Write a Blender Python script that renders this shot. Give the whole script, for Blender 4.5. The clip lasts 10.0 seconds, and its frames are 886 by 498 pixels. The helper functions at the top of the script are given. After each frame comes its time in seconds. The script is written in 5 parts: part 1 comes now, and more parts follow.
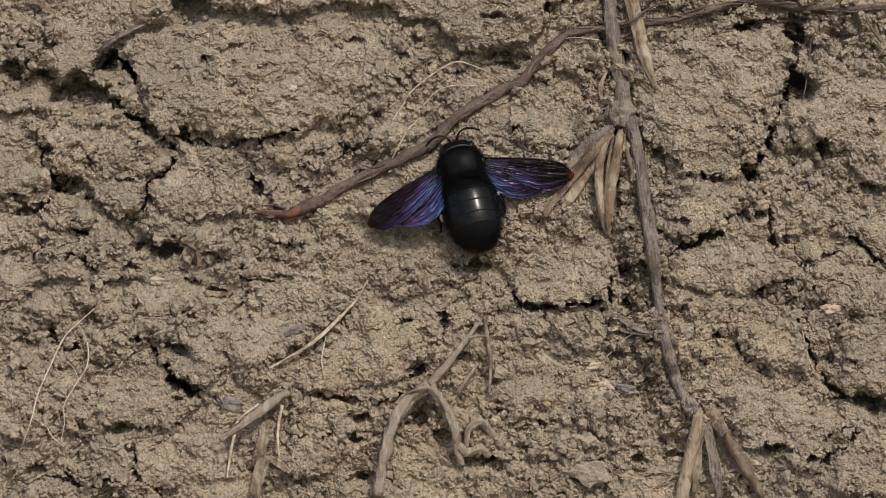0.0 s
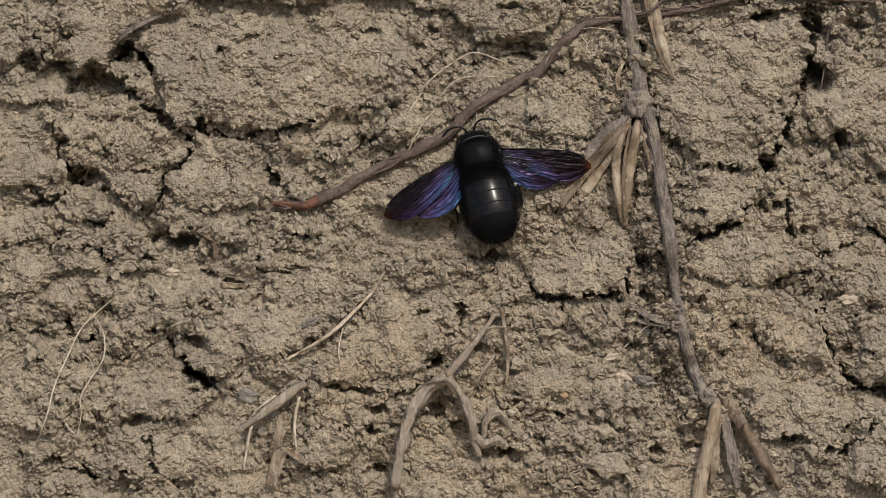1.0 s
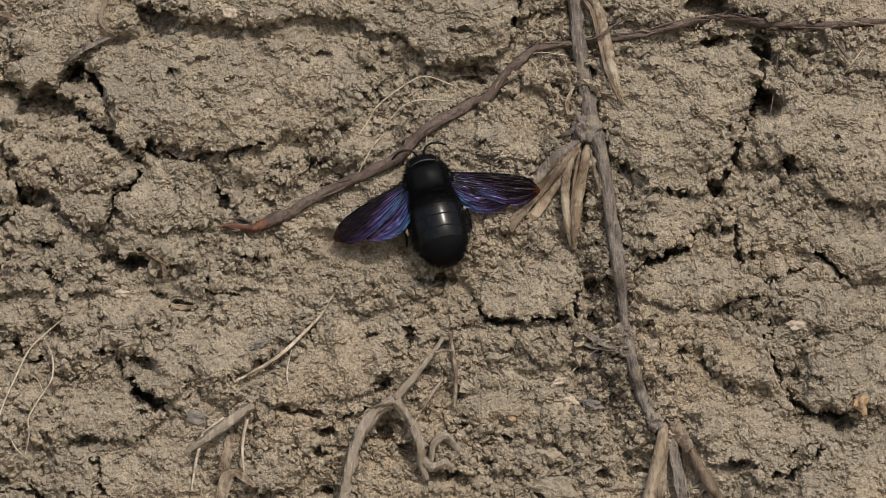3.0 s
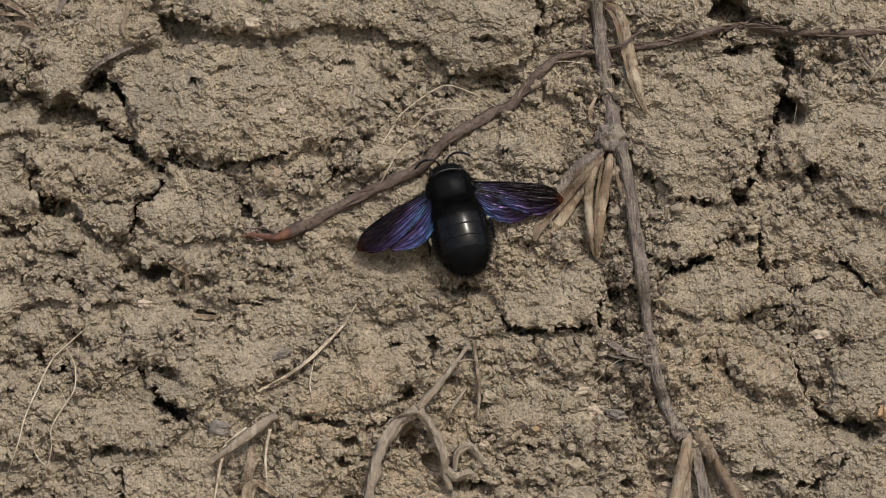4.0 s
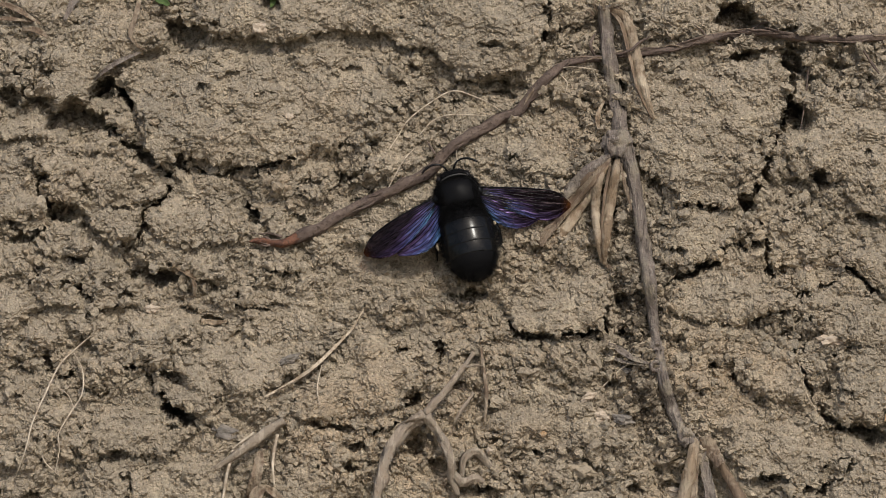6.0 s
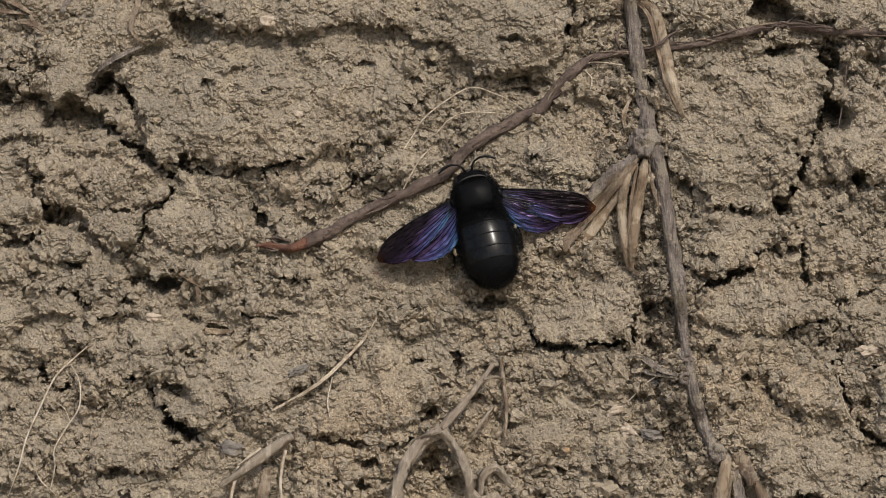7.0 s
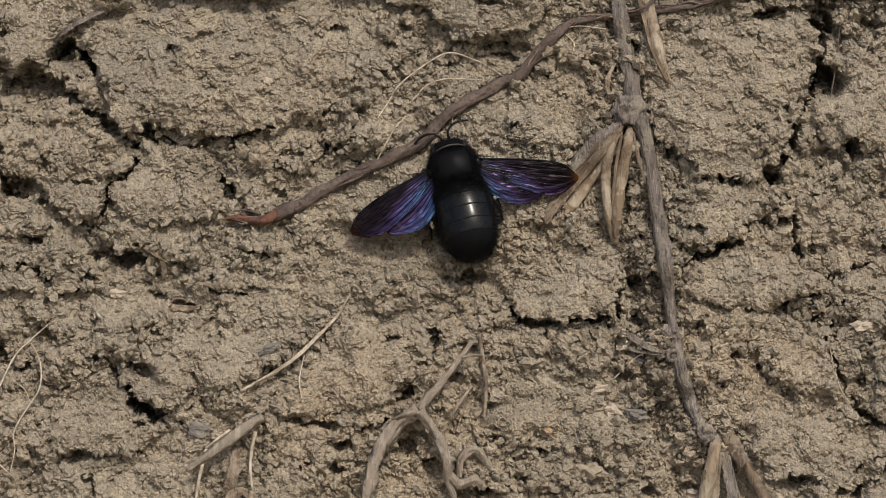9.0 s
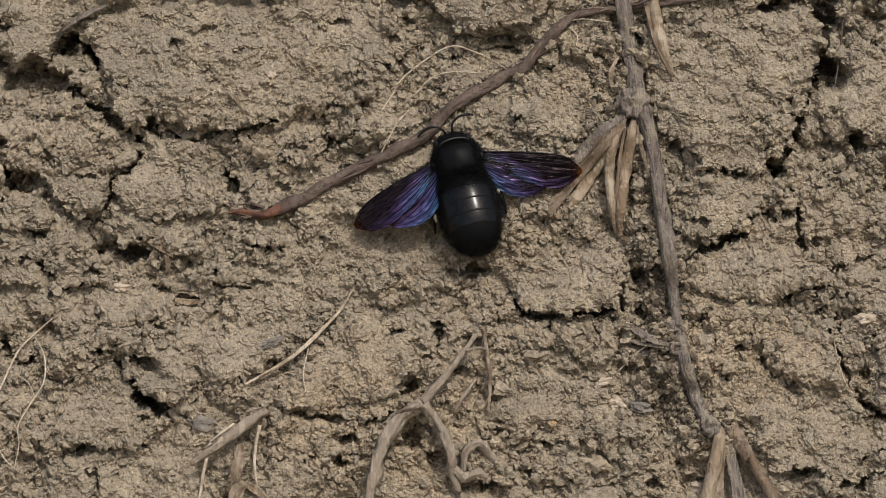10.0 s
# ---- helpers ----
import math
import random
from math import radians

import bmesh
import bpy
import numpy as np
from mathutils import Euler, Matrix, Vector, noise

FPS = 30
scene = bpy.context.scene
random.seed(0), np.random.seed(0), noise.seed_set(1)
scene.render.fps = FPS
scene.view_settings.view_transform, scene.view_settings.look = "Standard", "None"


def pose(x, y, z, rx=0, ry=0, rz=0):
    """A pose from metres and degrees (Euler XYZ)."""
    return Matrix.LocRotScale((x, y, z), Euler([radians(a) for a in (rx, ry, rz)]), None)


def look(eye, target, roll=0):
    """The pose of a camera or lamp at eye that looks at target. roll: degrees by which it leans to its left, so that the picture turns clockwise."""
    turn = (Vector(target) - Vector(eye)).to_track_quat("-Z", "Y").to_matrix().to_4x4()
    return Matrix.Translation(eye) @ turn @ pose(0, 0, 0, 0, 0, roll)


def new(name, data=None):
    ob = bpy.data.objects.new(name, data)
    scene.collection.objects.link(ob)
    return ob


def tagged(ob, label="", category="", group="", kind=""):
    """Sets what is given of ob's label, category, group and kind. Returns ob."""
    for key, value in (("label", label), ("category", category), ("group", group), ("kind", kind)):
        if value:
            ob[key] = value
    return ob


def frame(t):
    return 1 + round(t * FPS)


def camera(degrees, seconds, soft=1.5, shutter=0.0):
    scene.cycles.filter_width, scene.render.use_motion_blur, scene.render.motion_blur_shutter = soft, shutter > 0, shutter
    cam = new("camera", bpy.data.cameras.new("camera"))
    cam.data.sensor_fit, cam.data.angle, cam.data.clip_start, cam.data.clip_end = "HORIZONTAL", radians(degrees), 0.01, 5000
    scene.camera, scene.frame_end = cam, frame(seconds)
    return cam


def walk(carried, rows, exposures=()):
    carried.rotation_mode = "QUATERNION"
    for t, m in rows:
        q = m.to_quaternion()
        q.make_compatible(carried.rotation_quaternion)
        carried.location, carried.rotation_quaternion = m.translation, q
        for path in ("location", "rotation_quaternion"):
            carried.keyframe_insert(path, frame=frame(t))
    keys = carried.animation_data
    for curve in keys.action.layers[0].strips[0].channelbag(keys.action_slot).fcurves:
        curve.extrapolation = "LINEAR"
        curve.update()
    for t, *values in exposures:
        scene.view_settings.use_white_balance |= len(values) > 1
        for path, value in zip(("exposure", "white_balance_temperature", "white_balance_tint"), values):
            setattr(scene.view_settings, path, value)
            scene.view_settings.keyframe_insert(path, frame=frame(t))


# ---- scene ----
# A carpenter bee on a dry, cracked earth bank, seen through a long lens.
cam = camera(12.0, 10.0, soft=0.78)
# Bank plan: s to the right, t up the face, h out of it, all in millimetres from the middle of the view.
# Whatever stands out of the face also sags down it, by DROOP of its height.
DROOP = 0.306
SLOPE, CENTRE = 65.0, Vector((0, 0, 0.6))
BANK = Matrix.Translation(CENTRE) @ Matrix.Rotation(radians(SLOPE), 4, "X")
EYE_WAY, REACH = Vector((0, math.cos(radians(8)), -math.sin(radians(8)))), 0.8288
# seconds, yaw, pitch, roll, share of the full distance
ROWS = [
    (0.0, 0.1322, -0.4296, 0.2337, 1.0013),
    (0.2, 0.1770, -0.4384, 0.1985, 1.0009),
    (0.5, 0.2345, -0.5466, 0.1459, 1.0004),
    (0.8, 0.2465, -0.5875, 0.2719, 0.9998),
    (1.0, 0.3654, -0.5496, 0.3559, 0.9995),
    (1.5, 0.4506, -0.3704, -0.2604, 1.0026),
    (1.7, 0.4258, -0.2995, -0.2061, 1.0028),
    (2.0, 0.2185, -0.1963, -0.1246, 1.0031),
    (2.2, 0.0026, -0.2005, -0.1384, 1.0025),
    (2.5, -0.2335, -0.1959, -0.1592, 1.0017),
    (2.7, -0.3480, -0.2350, -0.1364, 1.0013),
    (3.8, -0.1184, -0.1524, -0.0115, 0.9991),
    (4.0, -0.0197, -0.1059, 0.0112, 0.9987),
    (4.5, 0.0356, -0.0470, 0.0033, 1.0000),
    (5.0, -0.0000, -0.0000, -0.0000, 1.0000),
    (5.5, 0.0234, -0.0588, 0.0038, 0.9999),
    (5.7, 0.0386, -0.0845, 0.0029, 1.0000),
    (6.4, 0.2200, 0.0600, 0.0000, 0.9980),
    (6.8, 0.3903, 0.0709, -0.0019, 0.9700),
    (7.0, 0.3269, 0.0370, -0.0027, 0.9464),
    (7.2, 0.0897, -0.0157, -0.0232, 0.9290),
    (7.5, -0.0437, -0.0820, -0.0540, 0.9110),
    (8.0, 0.0343, -0.1938, -0.0053, 0.9095),
    (8.5, -0.0441, -0.2864, 0.0716, 0.9073),
    (9.0, 0.0164, -0.3372, 0.1092, 0.9072),
    (9.5, -0.1114, -0.3187, 0.1880, 0.9075),
    (10.0, 0.0685, -0.4286, 0.2400, 0.9073),
]
walk(cam, [(t, pose(*(CENTRE - REACH * k * EYE_WAY), 82 + pitch, 0, yaw) @ pose(0, 0, 0, 0, 0, -roll)) for t, yaw, pitch, roll, k in ROWS])

# ---- light: hazy sun high behind the camera and to its right, pale sky ----
SUN_UP, SUN_ROUND = 51.0, 156.0
world = bpy.data.worlds.new("sky")
scene.world = world
world.use_nodes = True
sky = world.node_tree.nodes.new("ShaderNodeTexSky")
sky.sky_type, sky.sun_disc = "NISHITA", False
sky.sun_elevation, sky.sun_rotation, sky.dust_density = radians(SUN_UP), radians(SUN_ROUND), 4.0
world.node_tree.nodes["Background"].inputs["Strength"].default_value = 0.137
world.node_tree.links.new(sky.outputs[0], world.node_tree.nodes["Background"].inputs["Color"])
sun = new("sun", bpy.data.lights.new("sun", "SUN"))
sun.data.energy, sun.data.angle, sun.data.color = 1.82, radians(3), (1.0, 0.963, 0.882)
a, b = radians(SUN_ROUND), radians(SUN_UP)
sun.matrix_world = look((0, 0, 3), Vector((0, 0, 3)) - Vector((math.sin(a) * math.cos(b), math.cos(a) * math.cos(b), math.sin(b))))
scene.view_settings.exposure = 0.0


# ---- materials ----
ONE, LONG = (1, 1, 1), (1, 0.1, 1)


def material(name, colour, rough=0.9, grain=(), bump=(), specular=0.3, metal=0.0, coat=0.0, islands=0.0, grains=()):
    """colour; grain: rows of (scale per metre, second colour, low, high, stretch); bump: rows of (scale per metre, millimetres, stretch);
    grains: rows of (grains per metre, millimetres, spread of their lightness)."""
    m = bpy.data.materials.new(name)
    m.use_nodes = True
    nt = m.node_tree
    n, l = nt.nodes, nt.links
    bsdf = n["Principled BSDF"]
    bsdf.inputs["Roughness"].default_value, bsdf.inputs["Specular IOR Level"].default_value = rough, specular
    bsdf.inputs["Metallic"].default_value, bsdf.inputs["Coat Weight"].default_value = metal, coat
    at = n.new("ShaderNodeTexCoord").outputs["Object"]
    rgb = n.new("ShaderNodeRGB")
    rgb.outputs[0].default_value = (*colour, 1)
    out = rgb.outputs[0]
    for scale, second, low, high, stretch in grain:
        tex, ramp, mix, mp = n.new("ShaderNodeTexNoise"), n.new("ShaderNodeMapRange"), n.new("ShaderNodeMix"), n.new("ShaderNodeMapping")
        mp.inputs["Scale"].default_value = stretch
        tex.inputs["Scale"].default_value, tex.inputs["Detail"].default_value = scale, 4
        ramp.inputs["From Min"].default_value, ramp.inputs["From Max"].default_value = low, high
        mix.data_type = "RGBA"
        mix.inputs["B"].default_value = (*second, 1)
        l.new(at, mp.inputs[0])
        l.new(mp.outputs[0], tex.inputs["Vector"])
        l.new(tex.outputs["Fac"], ramp.inputs["Value"])
        l.new(ramp.outputs[0], mix.inputs["Factor"])
        l.new(out, mix.inputs["A"])
        out = mix.outputs["Result"]
    normal = None
    for scale, size, light in grains:
        vor, wob, off, hsv, mr, bp = (n.new("ShaderNode" + k) for k in ("TexVoronoi", "TexNoise", "VectorMath", "HueSaturation", "MapRange", "Bump"))
        vor.inputs["Scale"].default_value, wob.inputs["Scale"].default_value = scale, scale * 1.5
        off.operation = "MULTIPLY_ADD"
        off.inputs[1].default_value = (0.5 / scale,) * 3
        l.new(at, wob.inputs["Vector"])
        l.new(wob.outputs["Color"], off.inputs[0])
        l.new(at, off.inputs[2])
        l.new(off.outputs[0], vor.inputs["Vector"])
        mr.inputs["To Min"].default_value, mr.inputs["To Max"].default_value = 1 - light, 1 + light
        l.new(vor.outputs["Color"], mr.inputs["Value"])
        l.new(mr.outputs[0], hsv.inputs["Value"])
        l.new(out, hsv.inputs["Color"])
        out = hsv.outputs[0]
        bp.invert = True
        bp.inputs["Distance"].default_value, bp.inputs["Strength"].default_value = size * 0.001, 1.0
        l.new(vor.outputs["Distance"], bp.inputs["Height"])
        if normal:
            l.new(normal, bp.inputs["Normal"])
        normal = bp.outputs[0]
    if islands:
        geo, hsv, mr = n.new("ShaderNodeNewGeometry"), n.new("ShaderNodeHueSaturation"), n.new("ShaderNodeMapRange")
        mr.inputs["To Min"].default_value, mr.inputs["To Max"].default_value = 1 - islands, 1 + islands
        l.new(geo.outputs["Random Per Island"], mr.inputs["Value"])
        l.new(mr.outputs[0], hsv.inputs["Value"])
        l.new(out, hsv.inputs["Color"])
        out = hsv.outputs[0]
    l.new(out, bsdf.inputs["Base Color"])
    for scale, size, *stretch in bump:
        tex, bp, mp = n.new("ShaderNodeTexNoise"), n.new("ShaderNodeBump"), n.new("ShaderNodeMapping")
        mp.inputs["Scale"].default_value = stretch[0] if stretch else ONE
        tex.inputs["Scale"].default_value, tex.inputs["Detail"].default_value = scale, 5
        bp.inputs["Distance"].default_value, bp.inputs["Strength"].default_value = size * 0.001, 1.0
        l.new(at, mp.inputs[0])
        l.new(mp.outputs[0], tex.inputs["Vector"])
        l.new(tex.outputs["Fac"], bp.inputs["Height"])
        if normal:
            l.new(normal, bp.inputs["Normal"])
        normal = bp.outputs[0]
    if normal:
        l.new(normal, bsdf.inputs["Normal"])
    return m


SOIL = material("dry_clay", (0.331, 0.280, 0.208), 0.95, (
    (40, (0.275, 0.236, 0.178), 0.42, 0.60, ONE),
    (28, (0.372, 0.298, 0.208), 0.5, 0.68, ONE),
    (170, (0.385, 0.325, 0.235), 0.5, 0.7, ONE),
    (1100, (0.22, 0.18, 0.13), 0.55, 0.72, ONE),
    (2600, (0.50, 0.44, 0.35), 0.62, 0.74, ONE)), ((1400, 0.12), (4500, 0.11)), 0.15, grains=((2100, 0.17, 0.19), (4300, 0.09, 0.14)))
CRUMB = material("clay_crumb", (0.318, 0.266, 0.194), 0.95, ((900, (0.26, 0.215, 0.155), 0.45, 0.65, ONE),), ((2500, 0.08),), 0.15, islands=0.22)
# Dark crumb colour that stands in for the shade beside the stem.
SHADE_CRUMB = material("dark_shade_crumb", (0.12, 0.098, 0.072), 0.95, ((900, (0.2, 0.165, 0.12), 0.45, 0.65, ONE),), ((2500, 0.08),), 0.15, islands=0.35)
STONE_GREY = material("grey_stone", (0.165, 0.148, 0.128), 0.8, ((700, (0.24, 0.21, 0.175), 0.45, 0.65, ONE),), ((1500, 0.1),))
STONE_PALE = material("pale_stone", (0.47, 0.39, 0.30), 0.8, ((700, (0.38, 0.3, 0.22), 0.45, 0.65, ONE),), ((1500, 0.1),))
STONE_RUST = material("rust_stone", (0.40, 0.27, 0.15), 0.8, ((700, (0.33, 0.25, 0.17), 0.45, 0.65, ONE),), ((1500, 0.1),))
STRAW = material("dry_straw", (0.335, 0.268, 0.19), 0.75, ((700, (0.27, 0.20, 0.13), 0.45, 0.62, LONG), (2600, (0.14, 0.10, 0.07), 0.60, 0.72, LONG), (150, (0.42, 0.35, 0.255), 0.5, 0.7, ONE), (420, (0.19, 0.135, 0.085), 0.5, 0.62, ONE)), ((2600, 0.4, LONG), (1500, 0.25)))
STRAW_PALE = material("bleached_straw", (0.5, 0.42, 0.315), 0.6, ((500, (0.36, 0.285, 0.2), 0.45, 0.62, ONE), (2600, (0.2, 0.15, 0.1), 0.58, 0.7, LONG)), ((2600, 0.3, LONG),))
SHEATH = material("weathered_sheath", (0.275, 0.22, 0.155), 0.8, ((700, (0.2, 0.15, 0.105), 0.42, 0.6, LONG), (2600, (0.10, 0.075, 0.055), 0.57, 0.7, LONG), (160, (0.37, 0.305, 0.225), 0.5, 0.7, ONE), (420, (0.15, 0.105, 0.07), 0.5, 0.62, ONE)), ((2600, 0.45, LONG), (1500, 0.25)))
BRACT = material("brown_bract", (0.19, 0.135, 0.09), 0.8, ((700, (0.13, 0.09, 0.06), 0.42, 0.6, LONG), (2600, (0.07, 0.05, 0.04), 0.57, 0.7, LONG), (420, (0.26, 0.2, 0.14), 0.54, 0.68, ONE)), ((2600, 0.3, LONG),))
STEM = material("grey_stem", (0.215, 0.182, 0.15), 0.85, ((900, (0.155, 0.125, 0.105), 0.42, 0.6, LONG), (160, (0.20, 0.165, 0.14), 0.45, 0.62, ONE), (2600, (0.30, 0.26, 0.215), 0.55, 0.70, LONG), (1700, (0.09, 0.072, 0.06), 0.57, 0.68, LONG), (260, (0.27, 0.23, 0.175), 0.52, 0.62, ONE)), ((2200, 0.6, LONG), (1500, 0.4), (4000, 0.12)))
BARK = material("dark_root_bark", (0.105, 0.076, 0.061), 0.85, ((260, (0.158, 0.118, 0.094), 0.42, 0.62, ONE), (1600, (0.065, 0.045, 0.038), 0.52, 0.70, ONE)), ((1300, 0.4), (3500, 0.15)))
TIP = material("red_brown_tip", (0.15, 0.068, 0.04), 0.75, ((600, (0.12, 0.06, 0.042), 0.42, 0.62, ONE), (2200, (0.06, 0.035, 0.028), 0.55, 0.7, ONE)), ((1600, 0.4),))
ROOT = material("tan_root", (0.262, 0.217, 0.164), 0.85, ((300, (0.25, 0.2, 0.15), 0.42, 0.62, ONE), (1600, (0.2, 0.15, 0.105), 0.58, 0.72, ONE), (1300, (0.37, 0.315, 0.245), 0.54, 0.70, LONG)), ((1500, 0.3, LONG), (1300, 0.3), (3500, 0.12)))
FIBRE = material("pale_rootlet", (0.54, 0.46, 0.355), 0.8, ((500, (0.34, 0.275, 0.2), 0.45, 0.65, ONE),))
GREEN = material("green_leaf", (0.07, 0.11, 0.03), 0.6, ((500, (0.05, 0.08, 0.02), 0.45, 0.65, ONE),))
CHITIN = material("black_chitin", (0.004, 0.0043, 0.0045), 0.21, ((900, (0.007, 0.007, 0.007), 0.45, 0.65, ONE),), ((3000, 0.006),), 0.19)
DULL = material("dull_black_chitin", (0.006, 0.006, 0.0065), 0.38, (), ((5000, 0.03),), 0.045)
COLLAR = material("grey_collar", (0.05, 0.048, 0.045), 0.6)
FUZZ = material("black_hair", (0.006, 0.0058, 0.0058), 0.7, (), (), 0.12)
EYE = material("dark_eye", (0.012, 0.009, 0.009), 0.3, (), (), 0.5)


def wing_material():
    """Smoky membrane, its blue and violet sheen painted into the base colour; browner and clearer at the rim."""
    m = bpy.data.materials.new("iridescent_wing")
    m.use_nodes = True
    n, l = m.node_tree.nodes, m.node_tree.links
    bsdf = n["Principled BSDF"]
    uv = n.new("ShaderNodeUVMap")
    sep = n.new("ShaderNodeSeparateXYZ")
    l.new(uv.outputs[0], sep.inputs[0])
    tex = n.new("ShaderNodeTexNoise")
    tex.inputs["Scale"].default_value, tex.inputs["Detail"].default_value = 5.0, 3
    mp = n.new("ShaderNodeMapping")
    mp.inputs["Scale"].default_value = (0.7, 2.2, 1)
    l.new(uv.outputs[0], mp.inputs[0])
    l.new(mp.outputs[0], tex.inputs["Vector"])
    add = n.new("ShaderNodeMath")
    add.operation = "MULTIPLY_ADD"
    add.inputs[1].default_value, add.inputs[2].default_value = 0.55, 0.0
    l.new(tex.outputs["Fac"], add.inputs[0])
    along = n.new("ShaderNodeMath")
    along.operation = "MULTIPLY_ADD"
    along.inputs[1].default_value = 0.60
    l.new(sep.outputs[0], along.inputs[0])
    l.new(add.outputs[0], along.inputs[2])
    ramp = n.new("ShaderNodeValToRGB")
    e = ramp.color_ramp.elements
    e[0].position, e[0].color = 0.20, (0.05, 0.12, 0.22, 1)
    e[1].position, e[1].color = 0.84, (0.011, 0.007, 0.008, 1)
    for p, c in ((0.36, (0.05, 0.06, 0.15, 1)), (0.50, (0.05, 0.032, 0.085, 1)), (0.64, (0.015, 0.009, 0.016, 1))):
        e.new(p).color = c
    across = n.new("ShaderNodeMath")
    across.operation = "MULTIPLY_ADD"
    across.inputs[1].default_value = -0.45
    l.new(sep.outputs[1], across.inputs[0])
    l.new(along.outputs[0], across.inputs[2])
    shift = n.new("ShaderNodeMath")
    shift.inputs[1].default_value = 0.25
    l.new(across.outputs[0], shift.inputs[0])
    l.new(shift.outputs[0], ramp.inputs[0])
    # Noise streaks lighten and darken the base colour to draw glints.
    thin, mp2, cut, mul = n.new("ShaderNodeTexNoise"), n.new("ShaderNodeMapping"), n.new("ShaderNodeMapRange"), n.new("ShaderNodeHueSaturation")
    thin.inputs["Scale"].default_value, thin.inputs["Detail"].default_value, thin.inputs["Distortion"].default_value = 3.0, 4, 1.2
    mp2.inputs["Scale"].default_value = (3.2, 7.0, 1)
    mp2.inputs["Rotation"].default_value = (0, 0, 0.3)
    l.new(uv.outputs[0], mp2.inputs[0])
    l.new(mp2.outputs[0], thin.inputs["Vector"])
    cut.inputs["From Min"].default_value, cut.inputs["From Max"].default_value = 0.38, 0.66
    cut.inputs["To Min"].default_value, cut.inputs["To Max"].default_value = 0.3, 1.5
    l.new(thin.outputs["Fac"], cut.inputs["Value"])
    l.new(cut.outputs[0], mul.inputs["Value"])
    l.new(ramp.outputs[0], mul.inputs["Color"])
    l.new(mul.outputs[0], bsdf.inputs["Base Color"])
    bsdf.inputs["Metallic"].default_value, bsdf.inputs["Roughness"].default_value, bsdf.inputs["Specular IOR Level"].default_value = 0.7, 0.3, 0.12
    clear = n.new("ShaderNodeBsdfTransparent")
    clear.inputs[0].default_value = (0.75, 0.5, 0.3, 1)
    mix = n.new("ShaderNodeMixShader")
    far = n.new("ShaderNodeMapRange")
    far.inputs["From Min"].default_value, far.inputs["From Max"].default_value = 0.88, 1.0
    far.inputs["To Min"].default_value, far.inputs["To Max"].default_value = 0.05, 0.75
    hem, rim = n.new("ShaderNodeMath"), n.new("ShaderNodeMath")
    hem.operation, rim.operation = "MULTIPLY", "MAXIMUM"
    hem.inputs[1].default_value = 0.97
    l.new(sep.outputs[1], hem.inputs[0])
    l.new(sep.outputs[0], rim.inputs[0])
    l.new(hem.outputs[0], rim.inputs[1])
    l.new(rim.outputs[0], far.inputs[0])
    l.new(far.outputs[0], mix.inputs[0])
    l.new(bsdf.outputs[0], mix.inputs[1])
    l.new(clear.outputs[0], mix.inputs[2])
    l.new(mix.outputs[0], n["Material Output"].inputs["Surface"])
    return m


WING = wing_material()


# ---- noise on the plan ----
def hashed(i, j, seed):
    k = (i.astype(np.int64) * 374761393 + j.astype(np.int64) * 668265263 + seed * 1442695041) & 0xFFFFFFFF
    k = ((k ^ (k >> 13)) * 1274126177) & 0xFFFFFFFF
    k = ((k ^ (k >> 16)) * 2246822519) & 0xFFFFFFFF
    return ((k ^ (k >> 15)) & 0xFFFFFF) / float(0x1000000)


def gnoise(x, y, seed):
    i, j = np.floor(x), np.floor(y)
    u, v = x - i, y - j
    fu, fv = u * u * u * (u * (u * 6 - 15) + 10), v * v * v * (v * (v * 6 - 15) + 10)
    c = []
    for dj in (0, 1):
        for di in (0, 1):
            w = hashed(i + di, j + dj, seed) * 2 * np.pi
            c.append(np.cos(w) * (u - di) + np.sin(w) * (v - dj))
    return 1.5 * ((c[0] * (1 - fu) + c[1] * fu) * (1 - fv) + (c[2] * (1 - fu) + c[3] * fu) * fv)


def fbm(x, y, seed, octaves=4, gain=0.5):
    out, amp = 0, 1.0
    for k in range(octaves):
        out = out + amp * gnoise(x * 2 ** k + 7.3 * k, y * 2 ** k - 3.1 * k, seed + k)
        amp *= gain
    return out


def cells(x, y, seed):
    """Distance to the nearest and next nearest scattered seed, and the nearest one's random number."""
    i, j = np.floor(x), np.floor(y)
    f1, f2, who = np.full(x.shape, 9.0), np.full(x.shape, 9.0), np.zeros(x.shape)
    for dj in (-1, 0, 1):
        for di in (-1, 0, 1):
            p, q = i + di, j + dj
            d = np.hypot(p + 0.1 + 0.8 * hashed(p, q, seed) - x, q + 0.1 + 0.8 * hashed(p, q, seed + 1) - y)
            near = d < f1
            f2 = np.where(near, f1, np.minimum(f2, d))
            who = np.where(near, hashed(p, q, seed + 2), who)
            f1 = np.where(near, d, f1)
    return f1, f2, who


def chips(x, y, seed):
    """Scattered chips, each a small plane tilted its own way."""
    i, j = np.floor(x), np.floor(y)
    best, out = np.full(x.shape, 9.0), np.zeros(x.shape)
    for dj in (-1, 0, 1):
        for di in (-1, 0, 1):
            p, q = i + di, j + dj
            dx, dy = x - p - 0.1 - 0.8 * hashed(p, q, seed), y - q - 0.1 - 0.8 * hashed(p, q, seed + 1)
            d, w = np.hypot(dx, dy), 6.283 * hashed(p, q, seed + 2)
            near = d < best
            best = np.where(near, d, best)
            out = np.where(near, dx * np.cos(w) + dy * np.sin(w) + 0.5 * hashed(p, q, seed + 3), out)
    return out


def ease(x):
    x = np.clip(x, 0, 1)
    return x * x * (3 - 2 * x)


# ---- the earth bank: one sheet from the horizon, up the face and over its top ----
CRACKS, HOLLOWS, PLATES, CRUMBLY = [], [], [], []


